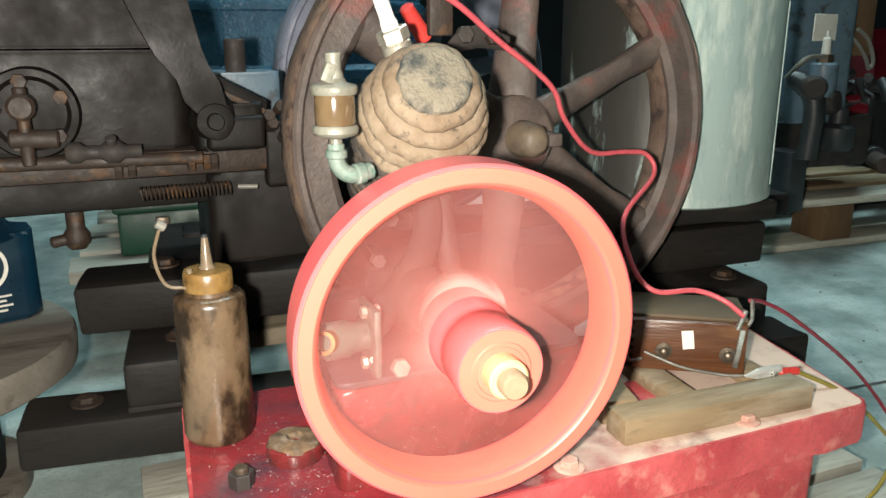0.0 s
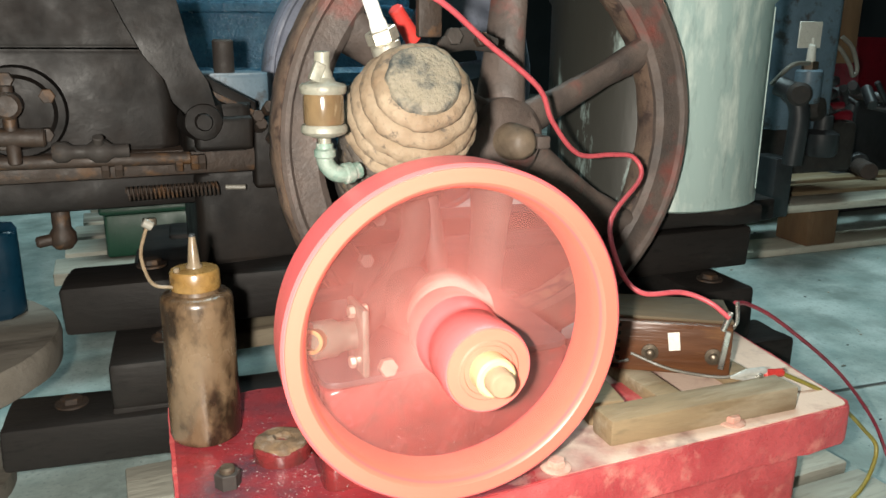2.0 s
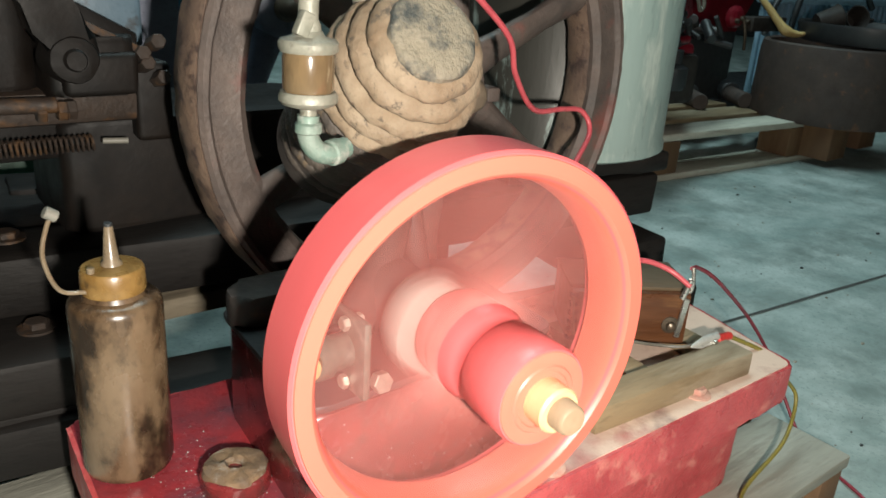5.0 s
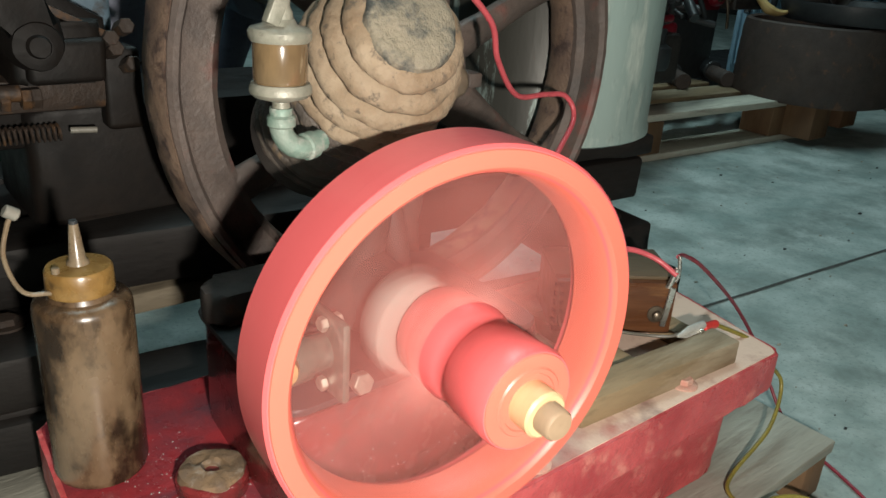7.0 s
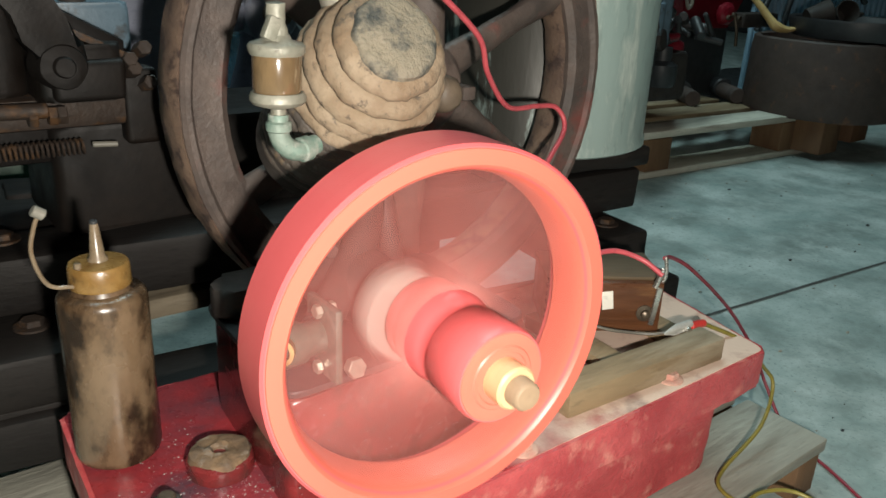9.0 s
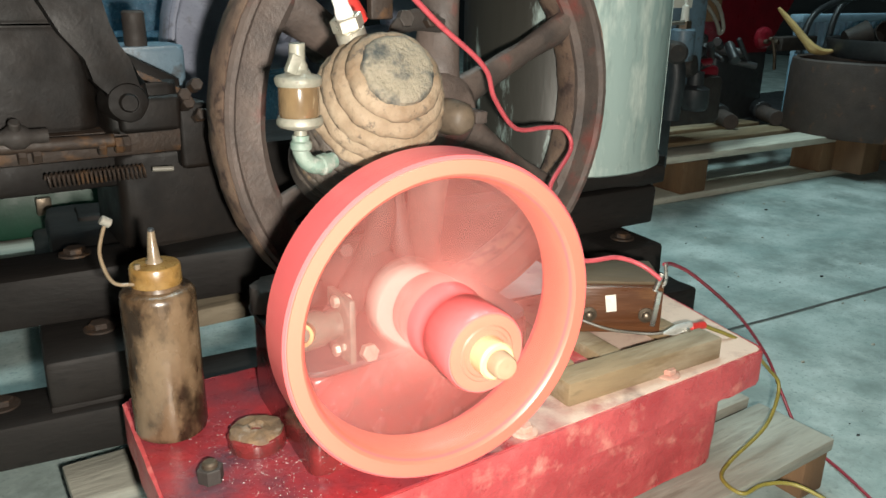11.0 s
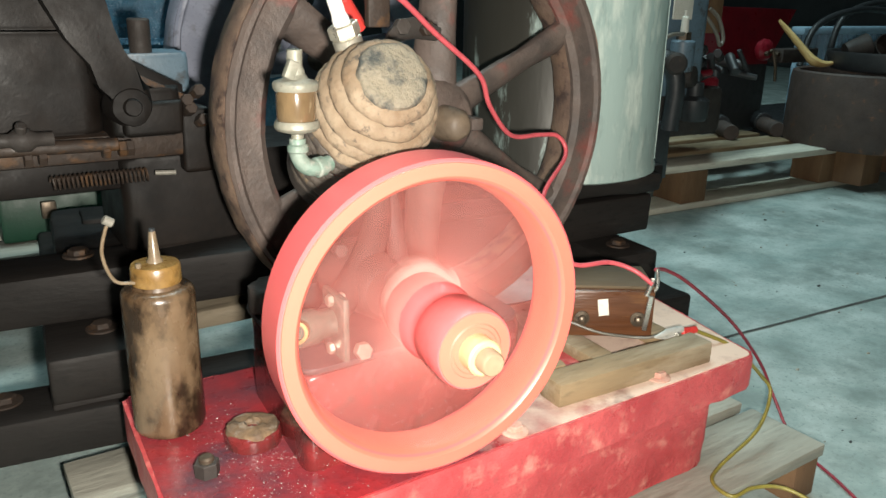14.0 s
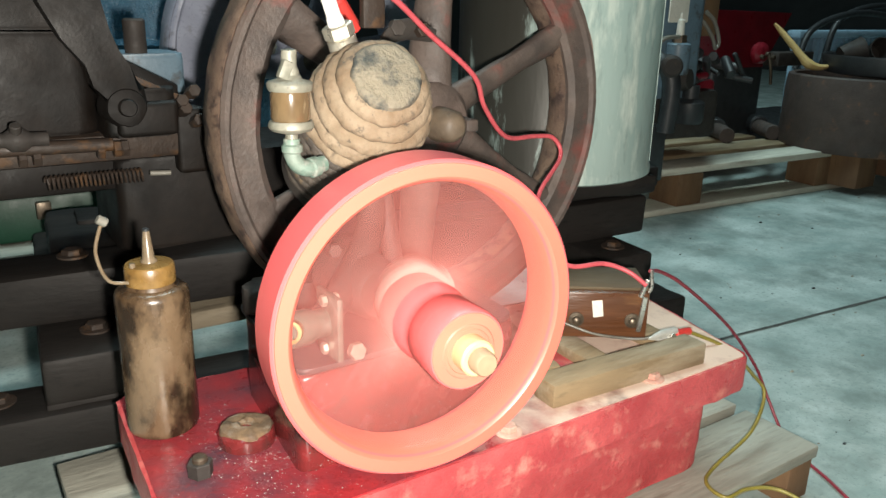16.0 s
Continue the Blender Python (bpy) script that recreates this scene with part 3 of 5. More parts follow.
part("oiler_stem", roughen(lathe([(0, 0.4625), (0.0080, 0.4625), (0.0084, 0.466), (0.0066, 0.4685), (0.0060, 0.4745), (0.0064, 0.4785), (0, 0.4795)], 18, O), 0.0009, 200), M_PATINA, engine, "whitened filler stem")
part("filler_lever", box((-0.0035, -0.003, 0), (0.0035, 0.003, 0.012), 0.001, m=Matrix.Translation((OX - 0.007, OY - 0.004, 0.461)) @ pose(0, 0, 0, 0, 24, 0)), M_PATINA, engine)

# wooden frame on the base, with the ignition coil on it
wf = thing("wooden_board_tray", (0.145, -0.15, 0.186), "dusty brown wooden frame lying on the engine base", "frame")


def plank(a, b, w, z0, z1, bevel=0.0025):
    a, b = Vector((*a, 0)), Vector((*b, 0))
    d = b - a
    m = Matrix.Translation(a) @ Matrix.Rotation(math.atan2(d.y, d.x), 4, "Z")
    return roughen(box((0, 0, z0), (d.length, w, z1), bevel, m=m), 0.0004, 50)


part("rail", plank((0.054, -0.190), (0.2365, -0.199), 0.028, 0.1862, 0.208), M_BOARD, wf)
part("rail", plank((0.0865, -0.1620), (0.1120, -0.055), 0.030, 0.1862, 0.2075), M_BOARD, wf)
part("rail", plank((0.150, -0.162), (0.157, -0.06), 0.026, 0.1862, 0.2005), M_BOARD, wf)
part("rail", plank((0.236, -0.168), (0.244, -0.06), 0.024, 0.1862, 0.2005), M_BOARD, wf)

part("panel", box((0.094, -0.161, 0.1866), (0.1490, -0.10, 0.1895), 0.001), M_RED, wf, "red panel in the tray")

CB = Matrix.Translation((0.121, -0.094, 0.201)) @ Matrix.Rotation(math.atan2(-0.057, 0.084), 4, "Z")
coil = thing("ignition_coil", label="dark varnished wooden ignition coil box with metal terminals", category="coil", m=CB)


def cpart(name, bm, ma, label=""):
    bm.transform(CB)
    return part(name, bm, ma, coil, label)


cpart("box_body", box((0, 0.0, 0), (0.102, 0.066, 0.047), 0.002), M_COIL)
cpart("box_lid", box((-0.001, 0.006, 0.0468), (0.103, 0.067, 0.0505), 0.0015), M_COILTOP, "dusty brown coil lid")
for k in range(6):
    cpart("joint_finger", box((-0.0012, -0.0008, 0.002 + k * 0.0078), (0.007, 0.004, 0.0058 + k * 0.0078), 0.0005, 1), M_TIMBER)
cpart("paper_label", box((0.048, -0.0012, 0.017), (0.058, 0.0, 0.034), 0.0003, 1, m=pose(0.004, 0, -0.002, 0, -8, 0)), M_WHITE, "small white paper label")
for x in (0.033, 0.087):
    cpart("terminal_screw", lathe([(0, 0), (0.0075, 0), (0.0075, 0.0016), (0.004, 0.0022), (0.004, 0.006), (0.002, 0.0075), (0, 0.0075)], 18, along((0, -1, 0), (x, 0, 0.019))), M_DARKTERM, "tarnished terminal")
cpart("terminal_strip", box((0.0895, -0.0035, 0.018), (0.0945, -0.001, 0.054), 0.0006, 1, m=pose(0, 0, 0, 0, 6, 0)), M_STEEL, "bent steel terminal strip")
cpart("terminal_post", rod((0.092, -0.004, 0.045), (0.097, -0.004, 0.062), 0.0024, 10), M_STEEL)
cpart("side_terminal", tube([(0.103, 0.012, 0.042), (0.106, 0.012, 0.05), (0.105, 0.014, 0.066)], 0.0018, 8), M_STEEL)
single("grey_lead", tube([(0.128, -0.112, 0.222), (0.150, -0.135, 0.213), (0.175, -0.152, 0.209), (0.186, -0.164, 0.2105), (0.196, -0.169, 0.2125)], 0.0014, 8), M_WIREGREY, "thin grey lead from the coil's terminal", "wire")
single("grey_lead", tube([(0.118, -0.098, 0.245), (0.114, -0.104, 0.228), (0.117, -0.106, 0.214), (0.126, -0.112, 0.216)], 0.0014, 8), M_WIREGREY, "thin grey lead looped over the coil's edge", "wire")

# clips and cables
single("ignition_wire", tube([(-0.095, -0.115, 0.527), (-0.05, -0.10, 0.512), (-0.004, -0.08, 0.485), (0.055, -0.06, 0.449), (0.079, -0.045, 0.419), (0.117, -0.03, 0.387), (0.160, -0.022, 0.383), (0.186, -0.021, 0.379), (0.189, -0.03, 0.36), (0.136, -0.06, 0.33), (0.126, -0.09, 0.295), (0.136, -0.11, 0.276), (0.171, -0.12, 0.275), (0.190, -0.135, 0.268), (0.1975, -0.153, 0.258)], 0.0023, 10), M_WIRE, "red insulated ignition wire from plug to coil", "wire")
single("red_cable", tube([(0.215, -0.140, 0.266), (0.245, -0.128, 0.256), (0.295, -0.12, 0.229), (0.408, -0.10, 0.152), (0.470, -0.105, 0.085), (0.478, -0.125, 0.045), (0.470, -0.165, 0.006), (0.440, -0.24, 0.0035), (0.40, -0.32, 0.0035)], 0.0019, 10), M_WIREDARK, "dull red cable running down to the floor", "wire")
single("yellow_cable", tube([(0.252, -0.166, 0.2035), (0.297, -0.18, 0.180), (0.350, -0.18, 0.136), (0.366, -0.186, 0.112), (0.330, -0.200, 0.085), (0.262, -0.208, 0.069), (0.236, -0.220, 0.0665), (0.233, -0.245, 0.0665), (0.262, -0.247, 0.0665), (0.288, -0.265, 0.0665), (0.30, -0.31, 0.06)], 0.0019, 10), M_WIREYELLOW, "yellow-green cable drooping over the pallet", "wire")
clip = thing("crocodile_clip", (0.225, -0.167, 0.2085), "steel crocodile clip with a red grip", "clip")
a0 = Vector((0.188, -0.170, 0.2125))
cd = Vector((0.252, -0.166, 0.2045)) - a0
part("jaw", tube([a0, a0 + cd * 0.3 + Vector((0, 0, 0.003)), a0 + cd * 0.65 + Vector((0, 0, 0.0035))], [0.0010, 0.0032, 0.0036], 10, flat=0.6), M_CLIP, clip)
part("jaw", tube([a0, a0 + cd * 0.3 - Vector((0, 0, 0.002)), a0 + cd * 0.65 - Vector((0, 0, 0.002))], [0.0010, 0.0028, 0.0032], 10, flat=0.6), M_CLIP, clip)
part("rivet", rod(a0 + cd * 0.5 + Vector((0, -0.005, 0)), a0 + cd * 0.5 + Vector((0, 0.005, 0)), 0.0028, 10), M_STEEL, clip)
part("grip", rod(a0 + cd * 0.62, a0 + cd, 0.0042, 12, 0.001, r2=0.0036), M_REDPLASTIC, clip, "red plastic grip")
clip = thing("crocodile_clip", (-0.1, -0.11, 0.523), "corroded clip with a red grip on the plug", "clip")
part("jaw", box((-0.0055, -0.006, -0.004), (0.018, 0.006, 0.004), 0.001, m=Matrix.Translation((-0.112, -0.112, 0.528)) @ pose(0, 0, 0, 0, 8, 0)), M_PATINA, clip)
part("grip", rod((-0.094, -0.113, 0.528), (-0.066, -0.106, 0.5195), 0.0052, 12, 0.001, r2=0.004), M_REDPLASTIC, clip, "red plastic grip")

# squeeze bottle
BX, BY = -0.2255, -0.047
bottle = thing("squeeze_bottle", (BX, BY, 0.186), "brown oil-smeared squeeze bottle with a yellow cap", "bottle")
Bm = Matrix.Translation((BX, BY, 0.1866))
part("bottle_body", roughen(lathe([(0, 0.001), (0.023, 0), (0.0258, 0.002), (0.0268, 0.006), (0.0266, 0.06), (0.0266, 0.111), (0.0258, 0.1145), (0.0235, 0.1168), (0.0185, 0.1178), (0.0165, 0.122), (0, 0.122)], 40, Bm), 0.0004, 40), M_BOTTLE, bottle)
part("cap", lathe([(0, 0.1205), (0.0178, 0.1205), (0.0182, 0.122), (0.0178, 0.1335), (0.0168, 0.135), (0.006, 0.136), (0, 0.136)], 36, Bm), M_CAP, bottle, "oily yellow screw cap")
part("nozzle", lathe([(0, 0.135), (0.0062, 0.135), (0.0058, 0.1375), (0.0045, 0.139), (0.0025, 0.1592), (0.0016, 0.1600), (0, 0.1600)], 18, Bm), M_NOZZLE, bottle, "brown tapered nozzle")
# black end piece: the torch shadow at the tip, put into the shape
part("nozzle_tip_shade", rod((BX, BY, 0.3455), (BX, BY, 0.3480), 0.0024, 12, 0.0005), M_BLACK, bottle, "black nozzle tip standing in for the shadow behind it")
part("strap", tube([(BX - 0.016, BY - 0.006, 0.3105), (BX - 0.030, BY - 0.006, 0.315), (BX - 0.036, BY - 0.005, 0.335), (BX - 0.032, BY - 0.004, 0.352), (BX - 0.0285, BY - 0.004, 0.358)], 0.0013, 8), M_NOZZLE, bottle, "brown stained plastic strap")
part("tip_cap", rod((BX - 0.0325, BY - 0.004, 0.3605), (BX - 0.0265, BY - 0.004, 0.3565), 0.0034, 14, 0.0006), M_PALE, bottle, "small pale tip cap")
part("knob", rod((BX - 0.013, BY - 0.006, 0.319), (BX - 0.013, BY - 0.006, 0.325), 0.0022, 10, 0.0005), M_NOZZLE, bottle)

# ---- spinning flywheel ----
WC = Vector((-0.0900, -0.2261, 0.3088))
WM = Matrix.Translation(WC) @ pose(0, 0, 0, 90, 0, -5.6)  # z runs along the shaft towards the viewer
wheel = thing("flywheel", label="spinning bright red spoked flywheel with a stepped hub pulley", category="flywheel", m=WM)


def wpart(name, bm, ma, label="", parent=None):
    bm.transform(WM)
    return part(name, bm, ma, parent or wheel, label)


R = 0.1092
wpart("rim", lathe([(R, -0.0015), (R - 0.0015, 0.0), (R - 0.0115, 0.0), (R - 0.0130, -0.0015), (R - 0.0150, -0.006), (R - 0.0150, -0.030), (R - 0.014, -0.0344), (R - 0.0015, -0.0344), (R, -0.033)], 96, closed=True), M_WHEEL)
# front and inner faces take the orange tone of strongly lit red
wpart("rim_face", lathe([(R - 0.0022, 0.0), (R - 0.0026, 0.0008), (R - 0.0108, 0.0008), (R - 0.0124, -0.0006), (R - 0.0150, -0.0055), (R - 0.0166, -0.0125), (R - 0.0172, -0.028), (R - 0.0149, -0.0295)], 96), M_WHEEL_LIT, "red rim face in an orange tone painted as torch-lit")
for k in range(6):
    a = 2 * math.pi * k / 6
    u, v = Vector((math.cos(a), math.sin(a), 0)), Vector((-math.sin(a), math.cos(a), 0))
    bm, rings = bmesh.new(), []
    for r, half, deep in ((0.018, 0.0085, 0.007), (0.028, 0.0078, 0.0062), (0.045, 0.0080, 0.0060), (0.065, 0.0090, 0.0060), (0.082, 0.0104, 0.0066), (0.0950, 0.0090, 0.0080)):
        rings.append([bm.verts.new(u * r + v * (half * math.cos(2 * math.pi * j / 14)) + Vector((0, 0, deep * math.sin(2 * math.pi * j / 14) - 0.013))) for j in range(14)])
    for p, q in zip(rings, rings[1:]):
        for j in range(14):
            bm.faces.new((p[j], p[(j + 1) % 14], q[(j + 1) % 14], q[j]))
    wpart("spoke", bm, M_SPOKE)
hub = wpart("hub", lathe([(0.008, -0.034), (0.024, -0.034), (0.026, -0.030), (0.027, -0.004), (0.0245, 0.002), (0.0235, 0.004), (0.0235, 0.010), (0.0255, 0.013), (0.0264, 0.041), (0.0252, 0.0440), (0.008, 0.0440)], 48, closed=True), M_WHEEL)
wpart("set_screw", hexagon((0.0255, 0, -0.018), (1, 0, 0), 0.005, 0.006), M_STEEL, "", hub)
wpart("pulley_face", lathe([(0.0085, 0.0438), (0.0247, 0.0438), (0.0242, 0.0447), (0.0180, 0.0447), (0.0172, 0.0455), (0.0150, 0.0455), (0.0145, 0.0448), (0.0085, 0.0448)], 48, closed=True), M_WHEEL_LIT, "red pulley face in an orange tone painted as torch-lit")
wpart("shaft", lathe([(0, -0.060), (0.0085, -0.060), (0.0085, 0.044), (0.0116, 0.0445), (0.0116, 0.0560), (0.0104, 0.0574), (0, 0.0574)], 32), M_YELLOW, "worn yellow shaft end")
wpart("shaft_tip", lathe([(0, 0.0570), (0.0080, 0.0570), (0.0078, 0.0650), (0.0066, 0.0665), (0, 0.0667)], 24), M_TIP, "dull tip of the shaft")
wpart("timer_cam", lathe([(0, -0.054), (0.027, -0.054), (0.0285, -0.052), (0.0285, -0.038), (0.0275, -0.0355), (0, -0.0355)], 40, pose(0.008, 0, 0)), M_COLLAR, "polished pale eccentric timer cam")

# drops of oil thrown about the base, coloured pale to stand for their glints
random.seed(11)
bm = bmesh.new()
for k in range(1500):
    if k < 1000:
        x, y, z = random.gauss(-0.180, 0.030), random.gauss(-0.128, 0.045), 0.1868
        if not (-0.255 < x < -0.02 and -0.21 < y < 0.012):
            continue
    else:
        x, y, z = random.uniform(-0.158, 0.0), -0.1715, random.uniform(0.19, 0.258)
    s = random.choice((0.00014, 0.0002, 0.0002, 0.0003, 0.0003, 0.0006))
    bmesh.ops.create_icosphere(bm, subdivisions=1, radius=s, matrix=Matrix.Translation((x, y, z)) @ Matrix.Diagonal((1, 1, 0.7, 1)))
single("oil_drops", bm, M_GLINT, "drops of oil on the red casting, glints put into their pale colour", "oil", kind="stuff")

# ignition bracket behind the cylinder
br = thing("ignition_bracket", (-0.02, -0.05, 0.44), "dark iron ignition bracket bolted behind the cylinder", "bracket")
part("arm", tube([(-0.055, -0.075, 0.43), (-0.035, -0.060, 0.475), (-0.010, -0.050, 0.487), (0.022, -0.045, 0.482)], [0.009, 0.008, 0.010, 0.006], 10, flat=0.5), M_CASTDARK, br)
part("plate", box((-0.048, -0.052, 0.488), (-0.028, -0.044, 0.530), 0.002, m=pose(0, 0, 0)), M_RAIL, br, "rusty plate")
part("nut", hexagon((-0.022, -0.055, 0.488), (0, -1, 0.2), 0.007, 0.008), M_CASTDARK, br)
part("nut", hexagon((0.004, -0.052, 0.486), (0, -1, 0.2), 0.006, 0.008), M_RAIL, br)
part("grip", rod((-0.057, -0.024, 0.510), (-0.037, -0.014, 0.486), 0.0062, 12, 0.001, r2=0.0072), M_REDPLASTIC, br, "dull red insulating grip")
part("post", rod((-0.055, -0.075, 0.36), (-0.055, -0.075, 0.435), 0.008, 12, 0.001), M_CASTDARK, br)

# ---- pallet under the red engine ----
pal = thing("pallet", (0.07, -0.08, 0), "weathered grey wooden pallet under the red engine", "pallet")
for k, y in enumerate((-0.235, -0.130, -0.025, 0.060)):
    x0, x1 = (-0.285, 0.405) if k < 3 else (-0.29, 0.36)
    part("deck_board", roughen(box((x0, y, 0.047), (x1, y + 0.092, 0.0615), 0.002), 0.0008, 30), M_PALLET, pal)
for x in (-0.275, 0.04, 0.360):
    part("stringer", box((x, -0.233, 0.0005), (x + 0.04, 0.148, 0.047), 0.002), M_WARMWOOD, pal, "brown pallet stringer")

# ---- timber skids of the big engine ----
SK = "skid timbers"


def timber(c, half, z0, z1, rot, label="black oily skid timber of the big engine", bolts=(), cheek=None, tilt=0.0):
    m = Matrix.Translation((c[0], c[1], z0)) @ Matrix.Rotation(radians(rot), 4, "Z") @ Matrix.Rotation(radians(tilt), 4, "Y")
    t = thing("skid_timber", label=label, category="timber", group=SK, m=m)
    bm = box((-half[0], -half[1], 0), (half[0], half[1], z1 - z0), 0.006, 2)
    if cheek:
        box((-half[0], -half[1], -cheek[1]), (half[0], -half[1] + cheek[0], 0.004), 0.003, 2, bm=bm)
    bmesh.ops.subdivide_edges(bm, edges=[e for e in bm.edges if e.calc_length() > 0.05], cuts=5, use_grid_fill=True)
    roughen(bm, 0.0026, 16)
    bm.transform(m)
    beam = part("beam", bm, M_TIMBER, t)
    for bx, by in bolts:
        h = hexagon((0, 0, 0), (0, 0, 1), 0.010, 0.006, bevel=0.001)
        h.transform(Matrix.Translation((bx, by, z1 + 0.0022)))
        bolt = part("bolt", h, M_RAIL, t, "dark iron bolt")
        part("washer", lathe([(0, 0), (0.015, 0), (0.015, 0.002), (0, 0.002)], 20, Matrix.Translation((bx, by, z1 + 0.0006))), M_RAIL, bolt)
    return t


timber((0.039, 0.090), (0.430, 0.036), 0.100, 0.145, -7.1, bolts=((-0.330, 0.142),))
timber((-0.222, 0.320), (0.050, 0.222), 0.1465, 0.1945, -6, bolts=((-0.238, 0.155),), cheek=(0.014, 0.048))
timber((0.385, 0.240), (0.040, 0.222), 0.1465, 0.212, -6, bolts=((0.368, 0.055),))
timber((0.065, 0.172), (0.396, 0.040), 0.2045, 0.257, -8, tilt=-1.3, bolts=((-0.244, 0.205),))
timber((0.240, 0.350), (0.455, 0.032), 0.2135, 0.250, -7)
timber((-0.205, 0.345), (0.045, 0.118), 0.1950, 0.243, -6)
timber((0.362, 0.205), (0.120, 0.115), 0.2675, 0.2950, -8, "black boards carrying the galvanised tank")
timber((0.10, 0.10), (0.05, 0.045), 0.0005, 0.0995, 0, "black block under the skid timbers")
timber((0.30, 0.46), (0.10, 0.05), 0.0005, 0.2130, 0, "black block under the skid timbers")
timber((-0.19, 0.47), (0.05, 0.05), 0.0005, 0.146, 0, "black block under the skid timbers")

plank_ = thing("loose_plank", (0.02, 0.26, 0.1455), "weathered oily plank lying across the skid blocks", "plank")
part("board", roughen(box((-0.166, 0.216, 0.1455), (0.20, 0.312, 0.167), 0.002), 0.0008, 30), M_OLDPLANK, plank_)
timber((0.06, 0.265), (0.06, 0.045), 0.0005, 0.1445, 0, "black block under the loose plank")

# ---- big engine ----
big = thing("big_engine", (-0.25, 0.28, 0.2255), "large brown grimy iron stationary engine on timber skids", "engine")
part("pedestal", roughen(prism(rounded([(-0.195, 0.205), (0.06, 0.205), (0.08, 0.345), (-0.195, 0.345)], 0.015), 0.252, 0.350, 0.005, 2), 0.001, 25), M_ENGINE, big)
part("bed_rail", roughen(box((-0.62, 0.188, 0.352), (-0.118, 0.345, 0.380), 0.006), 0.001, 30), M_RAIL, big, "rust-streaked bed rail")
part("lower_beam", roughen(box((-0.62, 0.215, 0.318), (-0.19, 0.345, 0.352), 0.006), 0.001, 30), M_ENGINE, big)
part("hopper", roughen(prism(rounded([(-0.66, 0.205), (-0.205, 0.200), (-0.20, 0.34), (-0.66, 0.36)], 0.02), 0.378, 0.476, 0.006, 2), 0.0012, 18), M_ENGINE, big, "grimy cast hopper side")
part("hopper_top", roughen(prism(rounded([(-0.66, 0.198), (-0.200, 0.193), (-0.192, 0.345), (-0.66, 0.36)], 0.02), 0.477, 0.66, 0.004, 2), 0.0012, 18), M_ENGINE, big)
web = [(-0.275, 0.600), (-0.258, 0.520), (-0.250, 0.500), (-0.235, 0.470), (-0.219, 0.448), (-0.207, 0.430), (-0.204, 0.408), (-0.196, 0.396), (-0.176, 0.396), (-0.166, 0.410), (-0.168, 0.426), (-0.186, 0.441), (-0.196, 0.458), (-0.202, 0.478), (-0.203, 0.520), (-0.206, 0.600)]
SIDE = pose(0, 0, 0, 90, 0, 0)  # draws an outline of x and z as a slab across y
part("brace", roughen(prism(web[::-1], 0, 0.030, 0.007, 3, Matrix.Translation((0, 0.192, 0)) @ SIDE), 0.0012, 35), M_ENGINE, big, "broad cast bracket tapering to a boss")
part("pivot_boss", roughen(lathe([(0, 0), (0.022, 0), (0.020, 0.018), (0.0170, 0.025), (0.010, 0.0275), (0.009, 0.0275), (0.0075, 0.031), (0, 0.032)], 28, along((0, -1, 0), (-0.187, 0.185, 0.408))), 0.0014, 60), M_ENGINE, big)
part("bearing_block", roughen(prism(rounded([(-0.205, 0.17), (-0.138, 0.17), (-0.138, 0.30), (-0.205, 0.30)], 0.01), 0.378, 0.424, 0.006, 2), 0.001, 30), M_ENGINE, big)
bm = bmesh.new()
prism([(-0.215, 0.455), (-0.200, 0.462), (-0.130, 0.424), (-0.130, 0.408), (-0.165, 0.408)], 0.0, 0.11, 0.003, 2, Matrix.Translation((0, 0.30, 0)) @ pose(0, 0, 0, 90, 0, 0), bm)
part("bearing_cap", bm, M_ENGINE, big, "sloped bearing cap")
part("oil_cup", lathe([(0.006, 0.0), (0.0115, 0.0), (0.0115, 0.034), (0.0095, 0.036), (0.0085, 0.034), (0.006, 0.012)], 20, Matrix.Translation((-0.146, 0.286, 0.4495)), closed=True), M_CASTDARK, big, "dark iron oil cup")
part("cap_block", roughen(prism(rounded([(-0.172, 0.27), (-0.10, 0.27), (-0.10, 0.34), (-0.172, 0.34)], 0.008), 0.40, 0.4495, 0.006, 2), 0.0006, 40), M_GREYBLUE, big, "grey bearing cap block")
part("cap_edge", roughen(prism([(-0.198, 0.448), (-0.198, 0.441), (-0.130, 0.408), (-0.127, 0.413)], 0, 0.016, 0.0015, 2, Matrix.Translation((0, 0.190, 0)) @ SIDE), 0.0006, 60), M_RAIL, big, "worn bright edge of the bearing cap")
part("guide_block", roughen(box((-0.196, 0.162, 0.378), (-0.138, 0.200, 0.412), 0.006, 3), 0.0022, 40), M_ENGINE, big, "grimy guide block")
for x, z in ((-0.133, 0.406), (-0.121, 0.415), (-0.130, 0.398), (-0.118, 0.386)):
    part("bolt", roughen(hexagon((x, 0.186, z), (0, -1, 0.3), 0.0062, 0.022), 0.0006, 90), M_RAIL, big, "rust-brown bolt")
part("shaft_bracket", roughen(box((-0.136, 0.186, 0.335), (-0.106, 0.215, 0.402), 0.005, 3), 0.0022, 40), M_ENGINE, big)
# round cover with fittings at the hopper's side
cov = part("cover", lathe([(0, 0.004), (0.030, 0.006), (0.034, 0.010), (0.040, 0.010), (0.042, 0.006), (0.042, -0.012), (0, -0.012)], 40, along((0, -1, 0), (-0.347, 0.192, 0.420))), M_ENGINE, big, "round iron cover")
for a in range(5):
    an = a * 1.256 + 0.5
    part("stud", hexagon((-0.347 + 0.030 * math.cos(an), 0.187, 0.420 + 0.030 * math.sin(an)), (0, -1, 0), 0.007, 0.012), M_RAIL, big)
part("cross_fitting", rod((-0.352, 0.182, 0.428), (-0.352, 0.150, 0.428), 0.012, 18, 0.003), M_RAIL, big)
